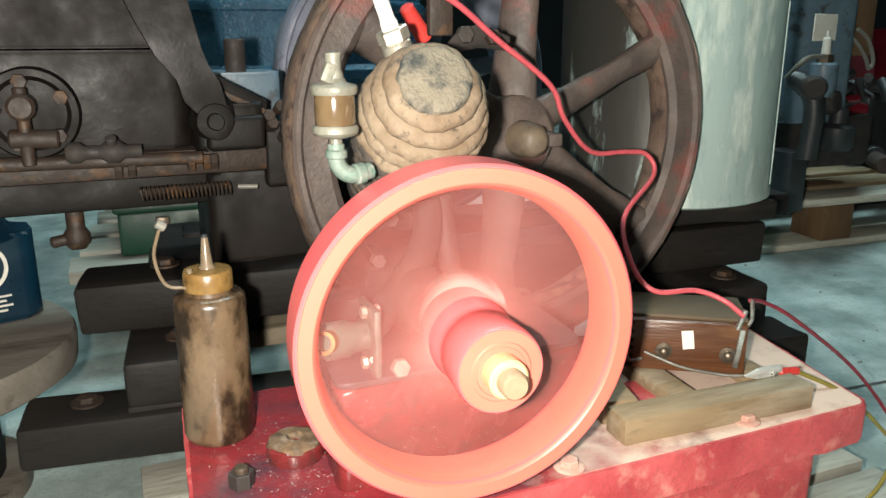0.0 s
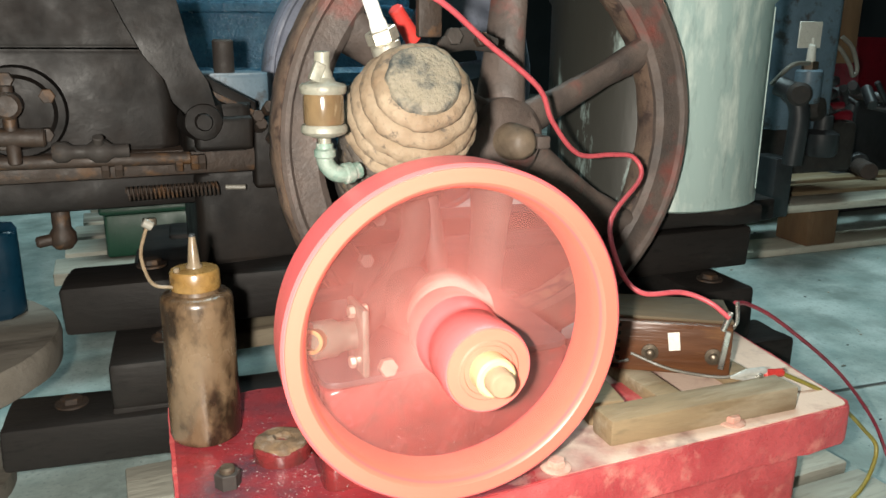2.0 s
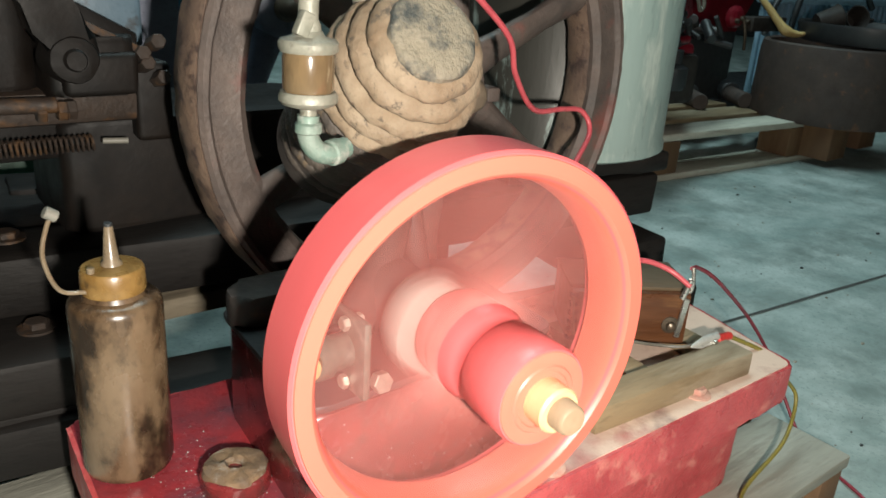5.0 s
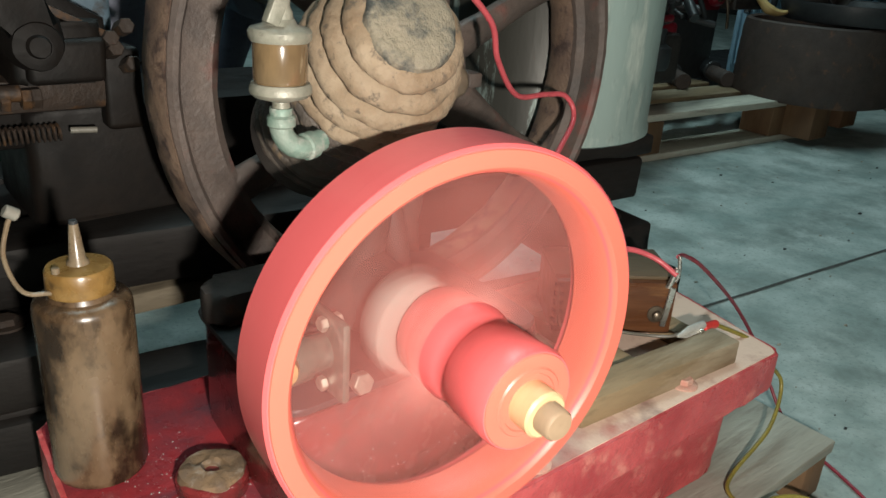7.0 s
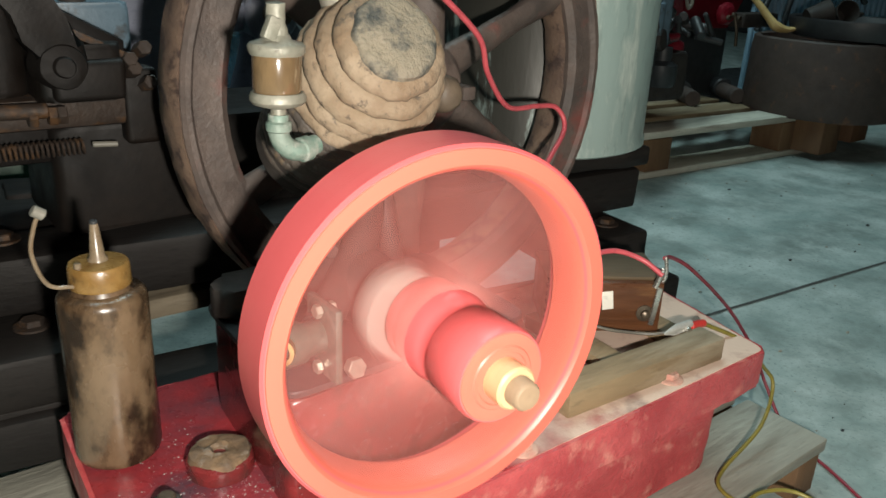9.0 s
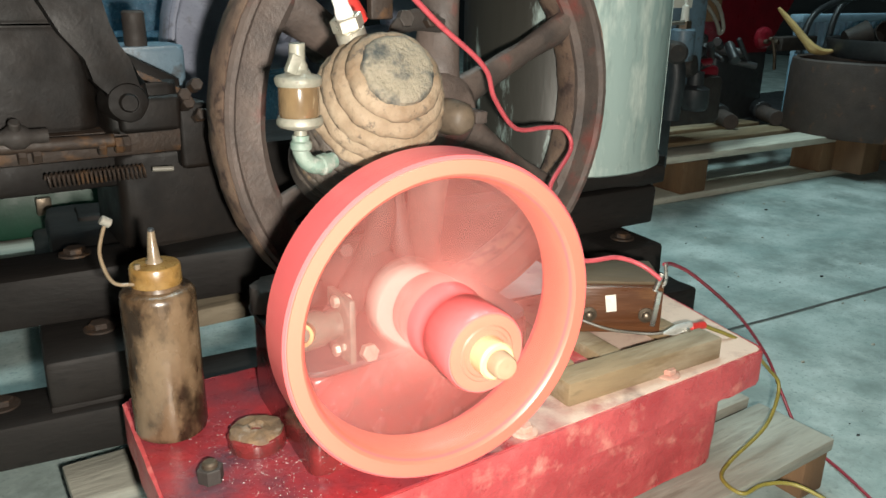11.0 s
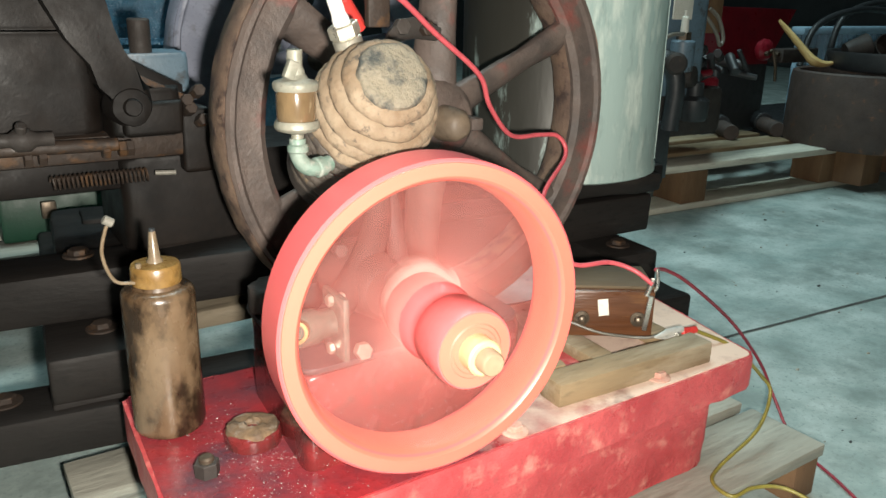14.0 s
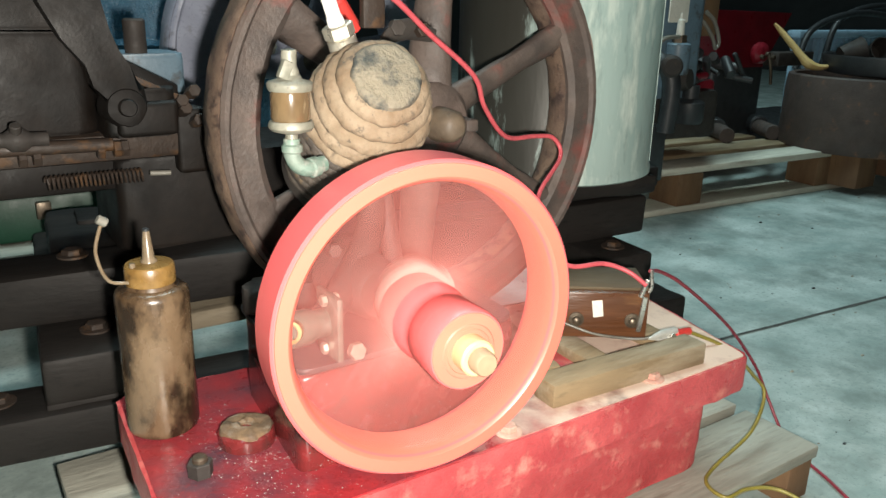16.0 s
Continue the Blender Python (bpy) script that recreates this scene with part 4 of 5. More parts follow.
part("cross_fitting", rod((-0.366, 0.165, 0.400), (-0.325, 0.165, 0.398), 0.0085, 16, 0.002), M_RAIL, big)
part("pipe", rod((-0.352, 0.165, 0.375), (-0.352, 0.165, 0.445), 0.006, 14, 0.001), M_RAIL, big)
part("valve", lathe([(0, 0), (0.007, 0), (0.010, 0.004), (0.010, 0.012), (0.0065, 0.017), (0.0065, 0.030), (0.011, 0.036), (0.011, 0.046), (0.0065, 0.052), (0.0065, 0.066), (0, 0.066)], 20, along((1, 0, -0.02), (-0.322, 0.170, 0.384))), M_CASTDARK, big, "iron valve body")
part("valve_stem", rod((-0.282, 0.170, 0.383), (-0.282, 0.160, 0.398), 0.005, 12, 0.001), M_CASTDARK, big)
part("push_rod", rod((-0.62, 0.176, 0.380), (-0.200, 0.176, 0.372), 0.0065, 14, 0.001), M_RAIL, big, "rusty push rod")
for x in (-0.282, -0.270, -0.215, -0.200, -0.193):
    part("rod_nut", hexagon((x, 0.178, 0.367 + 0.03 * (x + 0.2)), (1, 0, 0), 0.0085, 0.007), M_RAIL, big)
part("drain_fitting", lathe([(0, 0), (0.008, 0), (0.013, 0.006), (0.013, 0.016), (0.009, 0.022), (0.009, 0.045), (0, 0.045)], 18, Matrix.Translation((-0.325, 0.24, 0.276))), M_RAIL, big, "rust-brown drain fitting")
part("drain_arm", rod((-0.325, 0.24, 0.288), (-0.350, 0.235, 0.285), 0.006, 12, 0.002), M_RAIL, big)
# coil spring on the rod
turns = 22
sp = [(-0.262 + 0.088 * i / (turns * 8), 0.180 + 0.0065 * math.cos(2 * math.pi * i / 8), 0.339 + 0.0065 * math.sin(2 * math.pi * i / 8)) for i in range(turns * 8 + 1)]
part("spring", tube(sp, 0.0011, 6, steps=0), M_RAIL, big, "coiled steel spring")
part("cotter", rod((-0.168, 0.178, 0.340), (-0.148, 0.176, 0.339), 0.0026, 10, 0.0005), M_PALE, big, "bright cotter pin")

# its flywheels


def rim_wheel(name, c, yaw, R, w, label, rim_w, ma, ma_in, spokes, phase, hub=True):
    m = Matrix.Translation(c) @ pose(0, 0, 0, 90, 0, yaw)
    t = thing(name, label=label, category="flywheel", m=m)

    def p(n, bm, ma, l=""):
        bm.transform(m)
        return part(n, bm, ma, t, l)

    d = rim_w
    bm = lathe([(R - 0.002, -0.004), (R, -0.008), (R + 0.001, -w / 2), (R, -w + 0.004), (R - 0.004, -w), (R - d + 0.004, -w), (R - d, -w + 0.006), (R - d - 0.003, -w / 2), (R - d + 0.001, -0.012), (R - 0.012, -0.012)], 128, closed=True)
    roughen(bm, 0.0012, 60)
    p("rim", bm, ma)
    bm = lathe([(R - 0.003, -0.0125), (R - 0.003, -0.003), (R - 0.006, 0.0), (R - 0.010, 0.0), (R - 0.013, -0.004), (R - 0.016, -0.0045), (R - d + 0.006, -0.003), (R - d, -0.008), (R - d, -0.0125)], 128, closed=True)
    roughen(bm, 0.0009, 60)
    p("rim_face", bm, ma_in, "dull red-brown rim face")
    for k in range(spokes):
        a = 2 * math.pi * k / spokes + phase
        ln = [(r * math.cos(a), r * math.sin(a), -w * 0.5) for r in (0.03, 0.08, 0.13, R - d + 0.004)]
        p("spoke", roughen(tube(ln, [0.026, 0.0205, 0.018, 0.023], 16, flat=0.55), 0.0008, 40), ma_in, "dull red-brown iron spoke")
    p("hub", roughen(lathe([(0, 0.004), (0.012, 0.004), (0.034, 0.002), (0.040, -0.004), (0.042, -w), (0, -w)], 40), 0.0006, 50), ma_in)
    p("shaft", roughen(lathe([(0, 0.038), (0.008, 0.0375), (0.012, 0.034), (0.0155, 0.028), (0.0175, 0.010), (0.018, -w - 0.10), (0, -w - 0.10)], 28), 0.0012, 90), M_SHAFT, "rusty shaft end")
    p("key", box((0.016, -0.006, -0.01), (0.030, 0.006, 0.030), 0.002), ma_in)
    return t


fw = rim_wheel("big_flywheel", (0.0765, 0.030, 0.3942), -0.8, 0.2192, 0.046, "rusty brown spoked flywheel of the big engine", 0.040, M_RIM, M_RIMIN, 6, radians(26))
rim_wheel("big_flywheel", (0.158, 0.500, 0.42), -0.8, 0.2150, 0.05, "grey spoked flywheel on the far side", 0.075, M_GREYWHEEL, M_GREYWHEEL, 6, radians(10))

# ---- galvanised tank ----
TX, TY, TR = 0.366, 0.183, 0.1325
tank = thing("galvanised_tank", (TX, TY, 0.2968), "dull galvanised steel water tank with pale streaks", "tank")
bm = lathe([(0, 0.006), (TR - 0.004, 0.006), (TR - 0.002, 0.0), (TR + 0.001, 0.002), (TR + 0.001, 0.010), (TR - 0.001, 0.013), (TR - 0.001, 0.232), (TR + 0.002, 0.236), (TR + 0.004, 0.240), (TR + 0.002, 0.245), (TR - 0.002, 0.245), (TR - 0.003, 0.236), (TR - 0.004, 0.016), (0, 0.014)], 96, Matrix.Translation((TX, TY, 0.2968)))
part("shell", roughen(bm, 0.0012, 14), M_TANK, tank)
part("seam", box((-0.001, -0.007, 0.012), (0.0012, 0.007, 0.23), 0.0005, 1, m=Matrix.Translation((TX, TY, 0.2968)) @ Matrix.Rotation(math.atan2(-0.62, 0.78), 4, "Z") @ Matrix.Translation((TR, 0, 0))), M_TANK, tank)

# ---- spool table with the blue jug ----
spool = thing("wooden_spool", (-0.50, 0.30, 0), "round weathered wooden cable spool", "spool")
SZ = Matrix.Translation((-0.520, 0.285, 0))
part("disc", roughen(lathe([(0, 0.140), (0.172, 0.140), (0.178, 0.144), (0.180, 0.172), (0.177, 0.178), (0, 0.178)], 64, SZ), 0.0012, 25), M_CHALK, spool)
part("drum", lathe([(0, 0.02), (0.09, 0.02), (0.09, 0.1395), (0, 0.1395)], 32, SZ), M_TIMBER, spool)
part("disc", lathe([(0, 0.0005), (0.115, 0.0005), (0.115, 0.02), (0, 0.02)], 48, SZ), M_CHALK, spool)
jug = thing("oil_jug", (-0.44, 0.33, 0.178), "dark blue plastic oil jug with a white label", "jug")
JM = Matrix.Translation((-0.372, 0.330, 0.1785)) @ Matrix.Rotation(radians(14), 4, "Z")
bm = prism(rounded([(-0.165, 0.0), (0.0, 0.0), (0.0, 0.075), (-0.165, 0.075)], 0.020), 0, 0.100, 0.008, 3)
bm.transform(JM)
part("jug_body", bm, M_BLUEJUG, jug)
bm = lathe([(0, 0.095), (0.070, 0.095), (0.045, 0.125), (0.020, 0.140), (0.020, 0.155), (0, 0.155)], 28, JM @ Matrix.Translation((-0.08, 0.037, 0)))
part("jug_shoulder", bm, M_BLUEJUG, jug)


def jug_bar(x0, x1, z0, z1, ma):
    bm = box((x0, -0.0022, z0), (x1, -0.0004, z1), 0.0003, 1)
    bm.transform(JM)
    return part("label_bar", bm, ma, jug, "pale bar of the label")


bm = lathe([(0.0245, 0), (0.0285, 0), (0.0285, 0.0018), (0.0245, 0.0018)], 36, JM @ along((0, -1, 0), (-0.060, -0.0004, 0.066)), closed=True)
part("label_ring", bm, M_WHITE, jug, "white ring of the label")
jug_bar(-0.078, -0.044, 0.060, 0.076, M_WHITE)
for k in range(4):
    jug_bar(-0.075, -0.032 - 0.006 * (k % 2), 0.030 - 0.0055 * k, 0.0325 - 0.0055 * k, M_WHITE)

# ---- things in the distance ----
# pallet with the grey-blue engine
fp = thing("pallet", (1.45, 0.85, 0), "weathered pale wooden pallet behind the tank", "pallet")
PR = Matrix.Translation((1.09, 0.668, 0)) @ Matrix.Rotation(radians(-3.5), 4, "Z")


def fpart(name, lo, hi, ma, label=""):
    bm = roughen(box(lo, hi, 0.003), 0.001, 20)
    bm.transform(PR)
    part(name, bm, ma, fp, label)


for k in range(5):
    fpart("deck_board", (-0.05, k * 0.135, 0.102), (0.76, k * 0.135 + 0.095, 0.12), M_PALEPALLET if k == 0 else M_BOARD)
for x in (0.14, 0.70):
    fpart("block", (x, 0.0, 0.018), (x + 0.09, 0.10, 0.1015), M_WARMWOOD, "warm brown pallet block")
    fpart("block", (x, 0.5, 0.018), (x + 0.09, 0.60, 0.1015), M_WARMWOOD, "warm brown pallet block")
fpart("bottom_board", (-0.05, 0.0, 0.0005), (0.95, 0.10, 0.0175), M_PALEPALLET)
fpart("bottom_board", (-0.05, 0.5, 0.0005), (0.95, 0.60, 0.0175), M_PALEPALLET)

ge = thing("grey_engine", (1.2, 0.72, 0.12), "grey-blue enamelled engine with a maroon base on a pallet", "engine")
part("cylinder_block", roughen(prism(rounded([(1.06, 0.66), (1.235, 0.64), (1.26, 0.78), (1.08, 0.80)], 0.02), 0.30, 0.60, 0.01, 3), 0.001, 20), M_GREYBLUE, ge)
part("crankcase", roughen(prism(rounded([(1.08, 0.70), (1.38, 0.68), (1.40, 0.86), (1.10, 0.88)], 0.02), 0.19, 0.305, 0.012, 3), 0.002, 20), M_CASTDARK, ge)
part("maroon_base", roughen(prism(rounded([(1.30, 0.75), (1.43, 0.73), (1.47, 0.86), (1.32, 0.88)], 0.03), 0.200, 0.325, 0.012, 3), 0.003, 30), M_MAROON, ge, "maroon enamelled housing")
part("tag", box((1.10, 0.634, 0.475), (1.165, 0.638, 0.53), 0.001, 1, m=pose(0, 0, 0)), M_WHITE, ge, "white paper tag")
part("plug_hexagon", hexagon((1.12, 0.615, 0.430), (0, 0, 1), 0.0165, 0.018), M_DARKTERM, ge, "dull plug hexagon")
part("spark_plug", lathe([(0, 0), (0.0095, 0), (0.008, 0.032), (0.004, 0.035), (0.0035, 0.048), (0, 0.048)], 16, Matrix.Translation((1.12, 0.615, 0.448))), M_WHITE, ge, "white plug insulator")
part("plug_boss", rod((1.12, 0.615, 0.36), (1.12, 0.615, 0.431), 0.028, 18, 0.004), M_GREYBLUE, ge)
part("muffler", rod((1.06, 0.60, 0.385), (1.02, 0.54, 0.385), 0.024, 20, 0.006), M_CASTDARK, ge)
for (ax, ay), (bx, by) in (((1.86, 1.12), (1.655, 0.845)), ((2.06, 1.14), (1.84, 0.815))):
    part("skid_pipe", rod((ax, ay, 0.1435), (bx, by, 0.1435), 0.0235, 20, 0.002), M_RUSTDRUM, ge, "rusty round skid pipe")
    part("pipe_clamp", rod((ax * 0.5 + bx * 0.5, ay * 0.5 + by * 0.5, 0.150), (ax * 0.3 + bx * 0.7, ay * 0.3 + by * 0.7, 0.150), 0.030, 18, 0.003), M_BLACK, ge, "black greasy clamp")
part("hose", tube([(1.205, 0.69, 0.495), (1.245, 0.66, 0.48), (1.280, 0.65, 0.44), (1.295, 0.65, 0.415), (1.307, 0.65, 0.43), (1.295, 0.66, 0.475), (1.270, 0.67, 0.500)], 0.0048, 8), M_PALE, ge, "pale bent hose")
part("exhaust_elbow", tube([(1.02, 0.60, 0.40), (1.03, 0.57, 0.385), (1.04, 0.555, 0.34), (1.04, 0.56, 0.24)], 0.020, 14), M_BLACK, ge, "black exhaust elbow")
part("fuel_pipe", tube([(1.02, 0.62, 0.40), (1.05, 0.60, 0.44), (1.10, 0.60, 0.445)], 0.005, 8), M_PALE, ge, "thin pale fuel pipe")
part("cooling_box", box((1.265, 0.70, 0.44), (1.36, 0.80, 0.60), 0.006), M_WARMWOOD, ge, "brown wooden box")
part("carburettor", lathe([(0, 0), (0.03, 0), (0.036, 0.01), (0.036, 0.05), (0.02, 0.06), (0.02, 0.09), (0, 0.09)], 20, Matrix.Translation((1.20, 0.63, 0.24))), M_BLACK, ge, "black carburettor")
part("lever_rod", rod((1.22, 0.66, 0.345), (1.31, 0.68, 0.346), 0.009, 12, 0.001), M_MAROON, ge, "maroon rod")
for hz in (0.40, 0.37, 0.34):
    part("casing_rib", rod((1.235, 0.66, hz), (1.30, 0.70, hz), 0.013, 12, 0.003), M_BLACK, ge)
part("governor", roughen(lathe([(0, 0), (0.022, 0), (0.028, 0.012), (0.024, 0.03), (0, 0.035)], 20, along((0.3, -1, 0.1), (1.16, 0.64, 0.345))), 0.002, 40), M_CASTDARK, ge, "dark governor housing")
part("front_foot", box((1.02, 0.58, 0.1205), (1.07, 0.66, 0.25), 0.004), M_BLACK, ge)
random.seed(4)
for k in range(16):
    x, y, z = 1.28 + 0.26 * random.random(), 0.72 + 0.1 * random.random(), 0.325 + 0.06 * random.random()
    a = Vector((random.uniform(-1, 1), random.uniform(-1, 1), random.uniform(-0.6, 0.6))).normalized() * random.uniform(0.03, 0.06)
    part("linkage", rod(Vector((x, y, z)) - a, Vector((x, y, z)) + a, random.uniform(0.006, 0.014), 10, 0.002), M_BLACK, ge)

hop = thing("maroon_hopper", (1.85, 1.0, 0), "maroon painted steel hopper of a machine behind", "hopper")
bm = bmesh.new()
top = [(1.665, 0.95, 0.503), (2.05, 0.95, 0.498), (2.03, 1.25, 0.503), (1.70, 1.25, 0.508)]
bot = [(1.71, 0.955, 0.33), (1.94, 0.955, 0.33), (1.92, 1.10, 0.33), (1.72, 1.10, 0.33)]
tv, bv = [bm.verts.new(p) for p in top], [bm.verts.new(p) for p in bot]
for i in range(4):
    j = (i + 1) % 4
    bm.faces.new((bv[i], bv[j], tv[j], tv[i]))
bm.faces.new(bv[::-1])
bmesh.ops.solidify(bm, geom=bm.faces[:], thickness=0.006)
part("funnel", bm, M_MAROON, hop, smooth=False)
part("body", prism(rounded([(1.70, 0.96), (1.96, 0.96), (1.98, 1.12), (1.72, 1.12)], 0.02), 0.12, 0.331, 0.01, 2), M_BLACK, hop, "black machine body")
part("gear_housing", roughen(rod((1.89, 0.955, 0.375), (1.89, 0.92, 0.375), 0.034, 20, 0.010), 0.003, 40), M_MAROON, hop)
for bx, bz in ((1.875, 0.365), (1.90, 0.372), (1.93, 0.362)):
    part("bolt", hexagon((bx, 0.922, bz), (0, -1, 0), 0.008, 0.014), M_DARKTERM, hop)
part("chute", box((1.94, 0.90, 0.335), (2.13, 0.96, 0.378), 0.004), M_CASTDARK, hop, "dark iron chute")
part("crank", tube([(1.90, 0.91, 0.372), (1.905, 0.90, 0.33), (1.915, 0.90, 0.28)], 0.005, 8), M_DARKTERM, hop)
part("leg", prism([(1.66, 0.95), (2.02, 0.95), (2.02, 1.15), (1.66, 1.15)], 0.0005, 0.12, 0.01, 2), M_BLACK, hop)

drum = thing("rusty_drum", (1.98, 0.70, 0.02), "rusty brown cut-down steel drum", "drum")
DM = Matrix.Translation((2.012, 0.650, 0.0))
part("wall", roughen(lathe([(0.175, 0.115), (0.215, 0.115), (0.222, 0.13), (0.218, 0.30), (0.214, 0.325), (0.205, 0.33), (0.198, 0.325), (0.20, 0.14), (0.175, 0.128)], 72, DM, closed=True), 0.002, 10), M_RUSTDRUM, drum)
part("floor_plate", lathe([(0, 0.118), (0.198, 0.118), (0.198, 0.13), (0, 0.13)], 48, DM), M_RUSTDRUM, drum)
for k in range(2):
    an = radians(215 + 130 * k)
    part("block", box((-0.05, -0.045, 0.0195), (0.05, 0.045, 0.114), 0.004, m=Matrix.Translation((2.02 + 0.15 * math.cos(an), 0.655 + 0.13 * math.sin(an), 0))), M_WARMWOOD, drum, "brown wooden block")
dp = thing("pallet", (2.12, 0.40, 0), "pale weathered wooden pallet beside the rusty drum", "pallet")
DR = Matrix.Translation((2.12, 0.40, 0)) @ Matrix.Rotation(radians(43), 4, "Z")
for nm, lo, hi, ma in (("deck_board", (-0.20, -0.05, 0.097), (0.20, 0.045, 0.114), M_PALLET), ("deck_board", (-0.20, -0.16, 0.097), (0.20, -0.065, 0.114), M_PALLET), ("block", (-0.19, -0.15, 0.018), (-0.10, -0.06, 0.0965), M_WARMWOOD), ("block", (0.10, -0.15, 0.018), (0.19, -0.06, 0.0965), M_WARMWOOD), ("bottom_board", (-0.20, -0.16, 0.0005), (0.20, -0.065, 0.0175), M_PALLET)):
    bm = roughen(box(lo, hi, 0.003), 0.001, 20)
    bm.transform(DR)
    part(nm, bm, ma, dp)
pan = thing("black_pan", (2.06, 0.62, 0.33), "black rubber pan lying on the drum", "pan")
part("bowl", lathe([(0, 0.332), (0.150, 0.332), (0.175, 0.345), (0.19, 0.385), (0.198, 0.388), (0.20, 0.380), (0.185, 0.336), (0.16, 0.3305), (0, 0.3305)], 56, Matrix.Translation((2.045, 0.590, 0))), M_BLACK, pan)
ham = thing("hammer", (1.90, 0.70, 0.33), "varnished yellow wooden tool handle leaning on the drum", "handle")
part("grip", tube([(1.795, 0.835, 0.468), (1.806, 0.815, 0.445), (1.822, 0.785, 0.41), (1.838, 0.760, 0.378), (1.852, 0.740, 0.3555), (1.880, 0.720, 0.348), (1.91, 0.70, 0.356)], [0.006, 0.011, 0.0135, 0.015, 0.020, 0.013, 0.004], 12, flat=0.7), M_HANDLE, ham)
crate = thing("grey_crate", (2.75, 1.2, 0), "grey-blue plastic crate with ribbed sides", "crate")
part("crate_side", box((2.45, 1.18, 0.05), (3.6, 1.2, 0.43), 0.006), M_GREYCRATE, crate)
for k in range(22):
    part("rib", box((2.46 + k * 0.05, 1.165, 0.10), (2.475 + k * 0.05, 1.1795, 0.405), 0.003, 1), M_GREYCRATE, crate)
part("crate_rim", box((2.43, 1.15, 0.405), (3.62, 1.21, 0.435), 0.008), M_GREYCRATE, crate)
part("crate_base", box((2.45, 1.2005, 0.0005), (3.6, 1.7, 0.05), 0.006), M_BLACK, crate)
part("hose", tube([(2.35, 1.10, 0.30), (2.42, 1.10, 0.44), (2.65, 1.08, 0.50), (2.95, 1.08, 0.48), (3.1, 1.09, 0.40)], 0.012, 10), M_BLACK, crate, "black hose over the crate")
part("hose", tube([(2.55, 1.12, 0.30), (2.62, 1.12, 0.47), (2.85, 1.10, 0.53), (3.2, 1.10, 0.50)], 0.012, 10), M_BLACK, crate, "black hose over the crate")
for cx, cy, cz, tilt in ((2.00, 0.70, 0.362, 55), (2.10, 0.68, 0.362, -35)):
    cup = thing("metal_cup", (cx, cy, cz), "dull dark metal cup lying in the pan", "cup", "cups in the pan")
    m = Matrix.Translation((cx, cy, cz + 0.03)) @ pose(0, 0, 0, 70, 0, tilt)
    part("bowl", lathe([(0, -0.035), (0.026, -0.035), (0.034, 0.03), (0.036, 0.032), (0.033, 0.032), (0.024, -0.031), (0, -0.031)], 24, m), M_CASTDARK, cup)
    part("handle", tube([m @ Vector((0.030, 0, -0.02)), m @ Vector((0.055, 0, -0.015)), m @ Vector((0.055, 0, 0.015)), m @ Vector((0.033, 0, 0.02))], 0.004, 8), M_CASTDARK, cup)
box_ = thing("far_engine", (2.2, 1.6, 0), "dark engine block in the gloom", "engine")
part("block", roughen(box((1.9, 1.5, 0.0005), (2.4, 1.9, 0.40), 0.03), 0.01, 8, 3), M_BLACK, box_)
part("flywheel", lathe([(0, 0), (0.20, 0), (0.22, 0.01), (0.22, 0.05), (0.20, 0.06), (0, 0.06)], 40, along((0.2, -1, 0), (2.25, 1.48, 0.225))), M_CASTDARK, box_)

# behind the big engine
tub = thing("blue_tub", (0.1, 1.0, 0), "blue plastic barrel in the gloom behind", "barrel")
part("shell", lathe([(0, 0.0005), (0.30, 0.0005), (0.31, 0.02), (0.31, 0.40), (0.325, 0.41), (0.325, 0.425), (0.31, 0.435), (0.31, 0.62), (0.29, 0.66), (0, 0.66)], 64, Matrix.Translation((0.08, 1.15, 0))), M_BLUETUB, tub)
for hz in (0.20, 0.345, 0.53):
    part("hoop", lathe([(0.308, hz), (0.318, hz + 0.004), (0.320, hz + 0.012), (0.318, hz + 0.020), (0.308, hz + 0.024)], 64, Matrix.Translation((0.08, 1.15, 0))), M_BLUETUB, tub)
gb = thing("green_box", (-0.15, 0.70, 0.166), "green painted steel box on a slatted rack", "box")
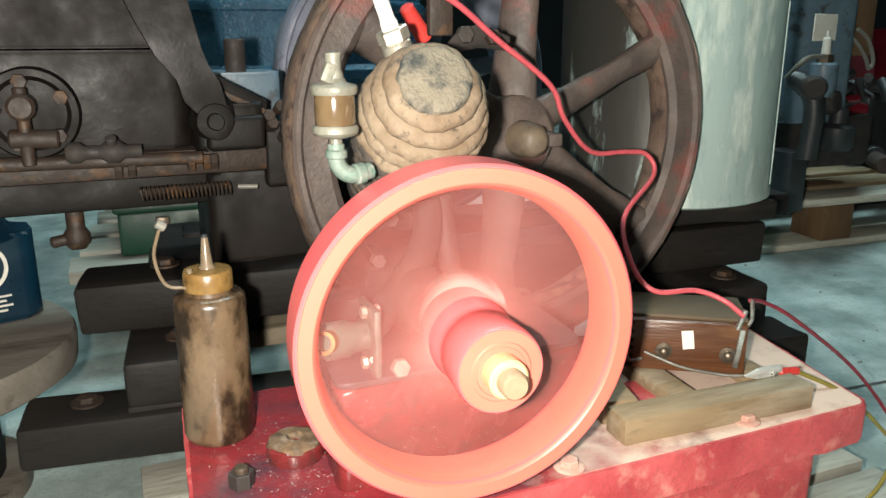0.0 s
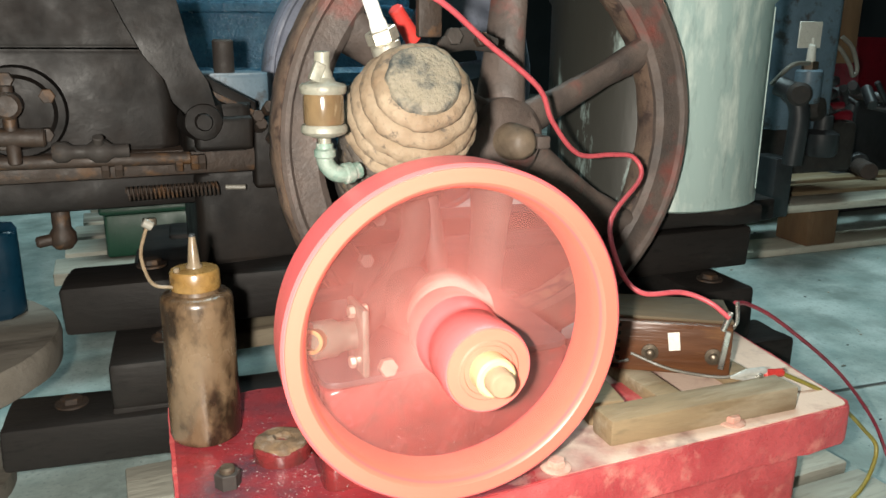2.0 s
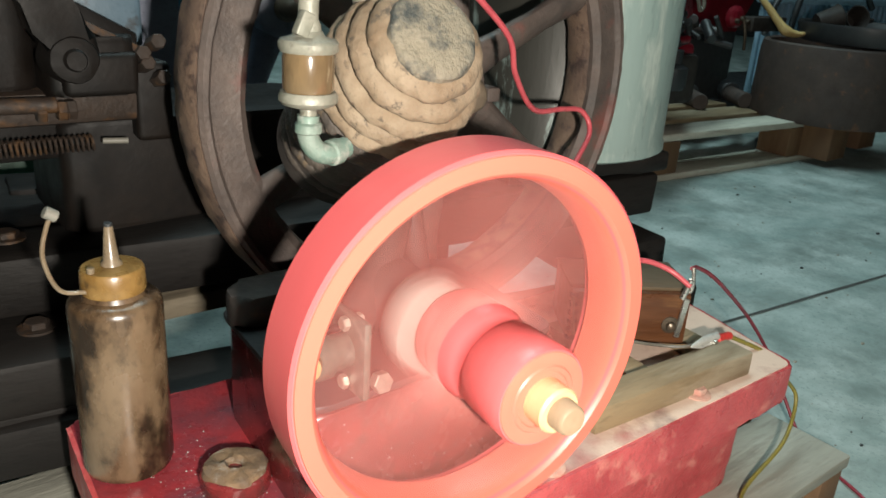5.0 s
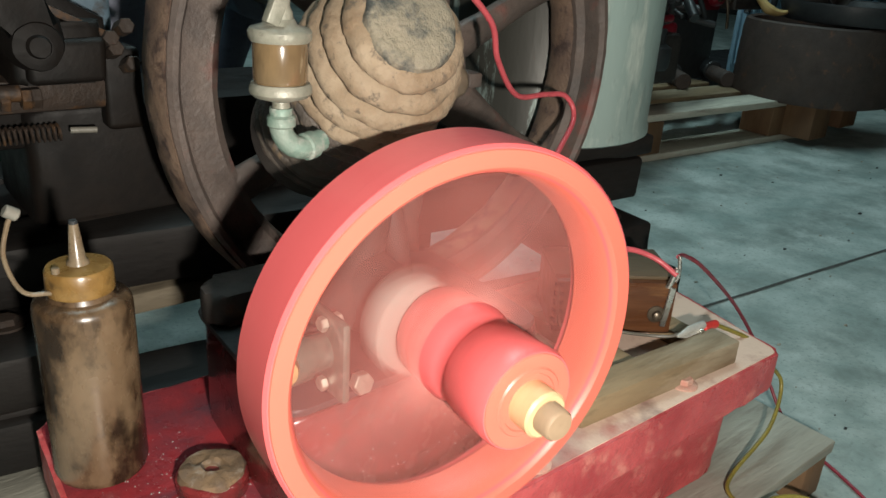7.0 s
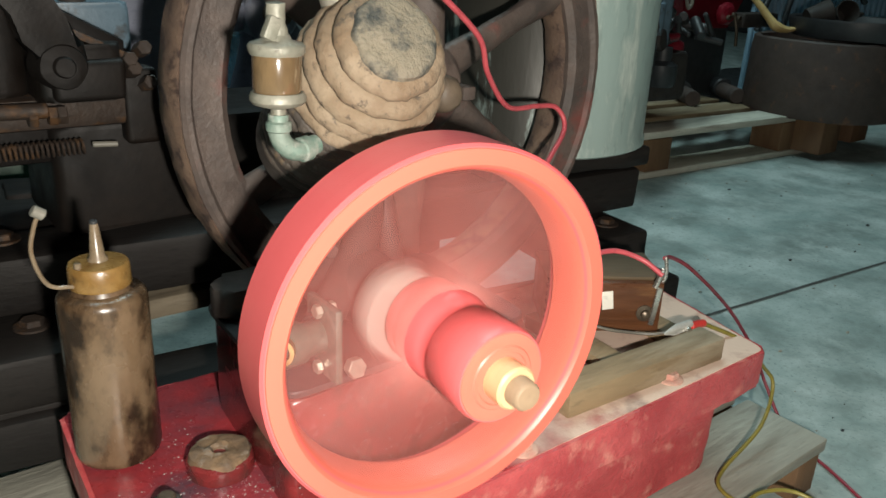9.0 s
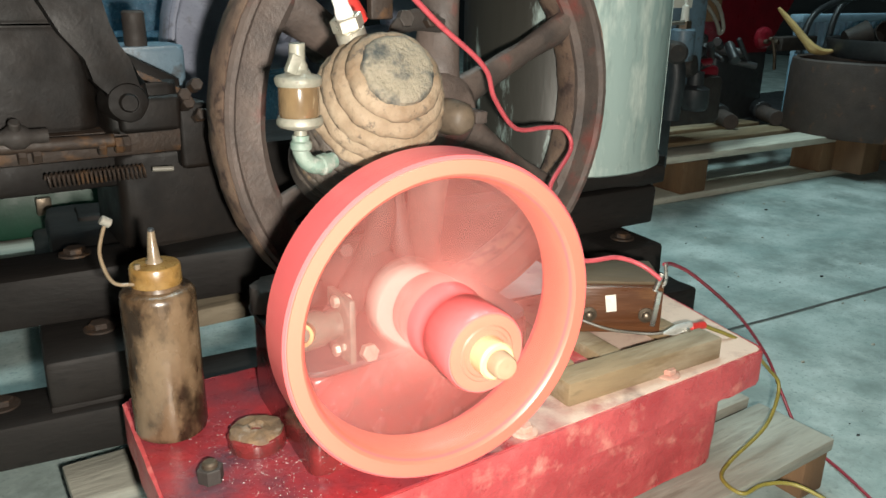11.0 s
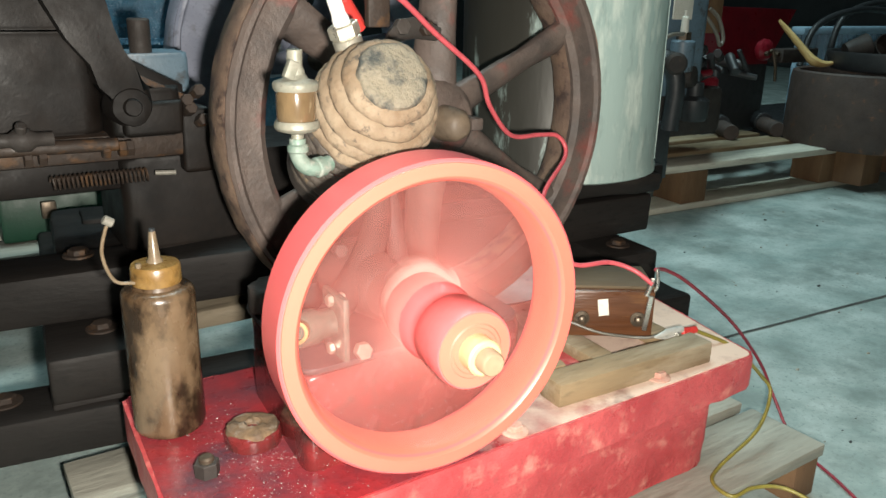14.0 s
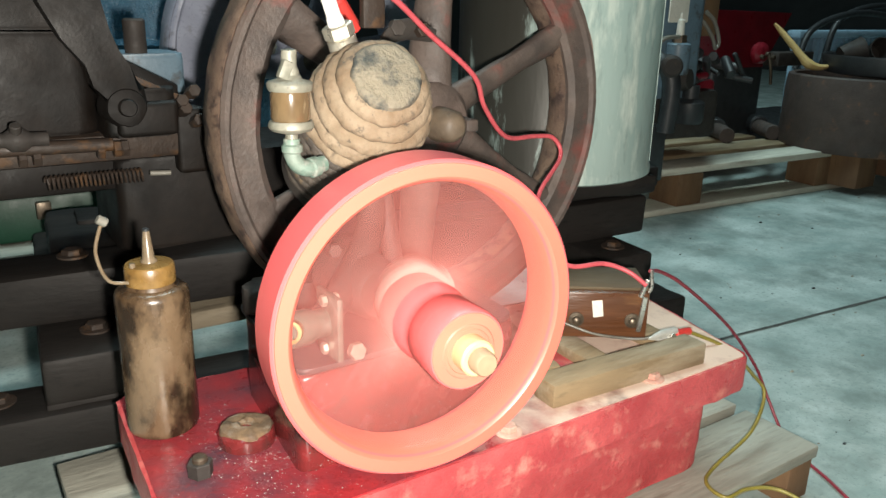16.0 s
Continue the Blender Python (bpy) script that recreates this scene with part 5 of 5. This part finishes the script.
part("case", box((-0.288, 0.60, 0.166), (-0.02, 0.85, 0.232), 0.006), M_GREEN, gb)
part("lid", box((-0.294, 0.594, 0.2325), (-0.015, 0.86, 0.245), 0.004), M_GREEN, gb)
part("catch", box((-0.235, 0.588, 0.200), (-0.215, 0.5995, 0.225), 0.002), M_DARKTERM, gb)
rack = thing("slatted_rack", (-0.2, 0.72, 0), "pale slatted wooden rack under the green box", "rack")
for k in range(5):
    part("slat", roughen(box((-0.36 + 0.012 * k, 0.545 + 0.11 * k, 0.147), (0.0, 0.63 + 0.11 * k, 0.1655), 0.002), 0.0006, 30), M_PALLET, rack)
for x in (-0.30, -0.04):
    part("leg_board", box((x + 0.05, 0.75, 0.0005), (x + 0.08, 1.06, 0.1465), 0.002), M_TIMBER, rack, "dark leg board")


random.seed(21)
bm = bmesh.new()
for k in range(420):
    x, y = random.uniform(0.42, 2.4), random.uniform(-0.5, 1.4)
    s = random.choice((0.0008, 0.0012, 0.0018, 0.003)) * random.uniform(0.7, 1.3)
    bmesh.ops.create_icosphere(bm, subdivisions=1, radius=s, matrix=Matrix.Translation((x, y, s * 0.3)) @ Matrix.Diagonal((1.4, 0.8, 0.5, 1)) @ Matrix.Rotation(random.random() * 6, 4, "Z"))
single("floor_grit", bm, M_PALLET, "pale grit and chips scattered on the floor", "grit", kind="stuff", smooth=False)
random.seed(22)
bm = bmesh.new()
for k in range(120):
    x, y = random.uniform(0.42, 2.2), random.uniform(-0.5, 1.2)
    s = random.choice((0.001, 0.0015, 0.002, 0.004)) * random.uniform(0.7, 1.3)
    bmesh.ops.create_icosphere(bm, subdivisions=1, radius=s, matrix=Matrix.Translation((x, y, s * 0.3)) @ Matrix.Diagonal((1.4, 0.8, 0.5, 1)))
single("floor_dirt", bm, M_BLACK, "dark crumbs of dirt scattered on the floor", "dirt", kind="stuff", smooth=False)


def motions():
    # the flywheel runs at almost five turns a second: one row for each thirtieth of a second
    walk(wheel, [(i / FPS, WM @ Matrix.Rotation(radians(-66.0 * i), 4, "Z")) for i in range(481)])


motions()
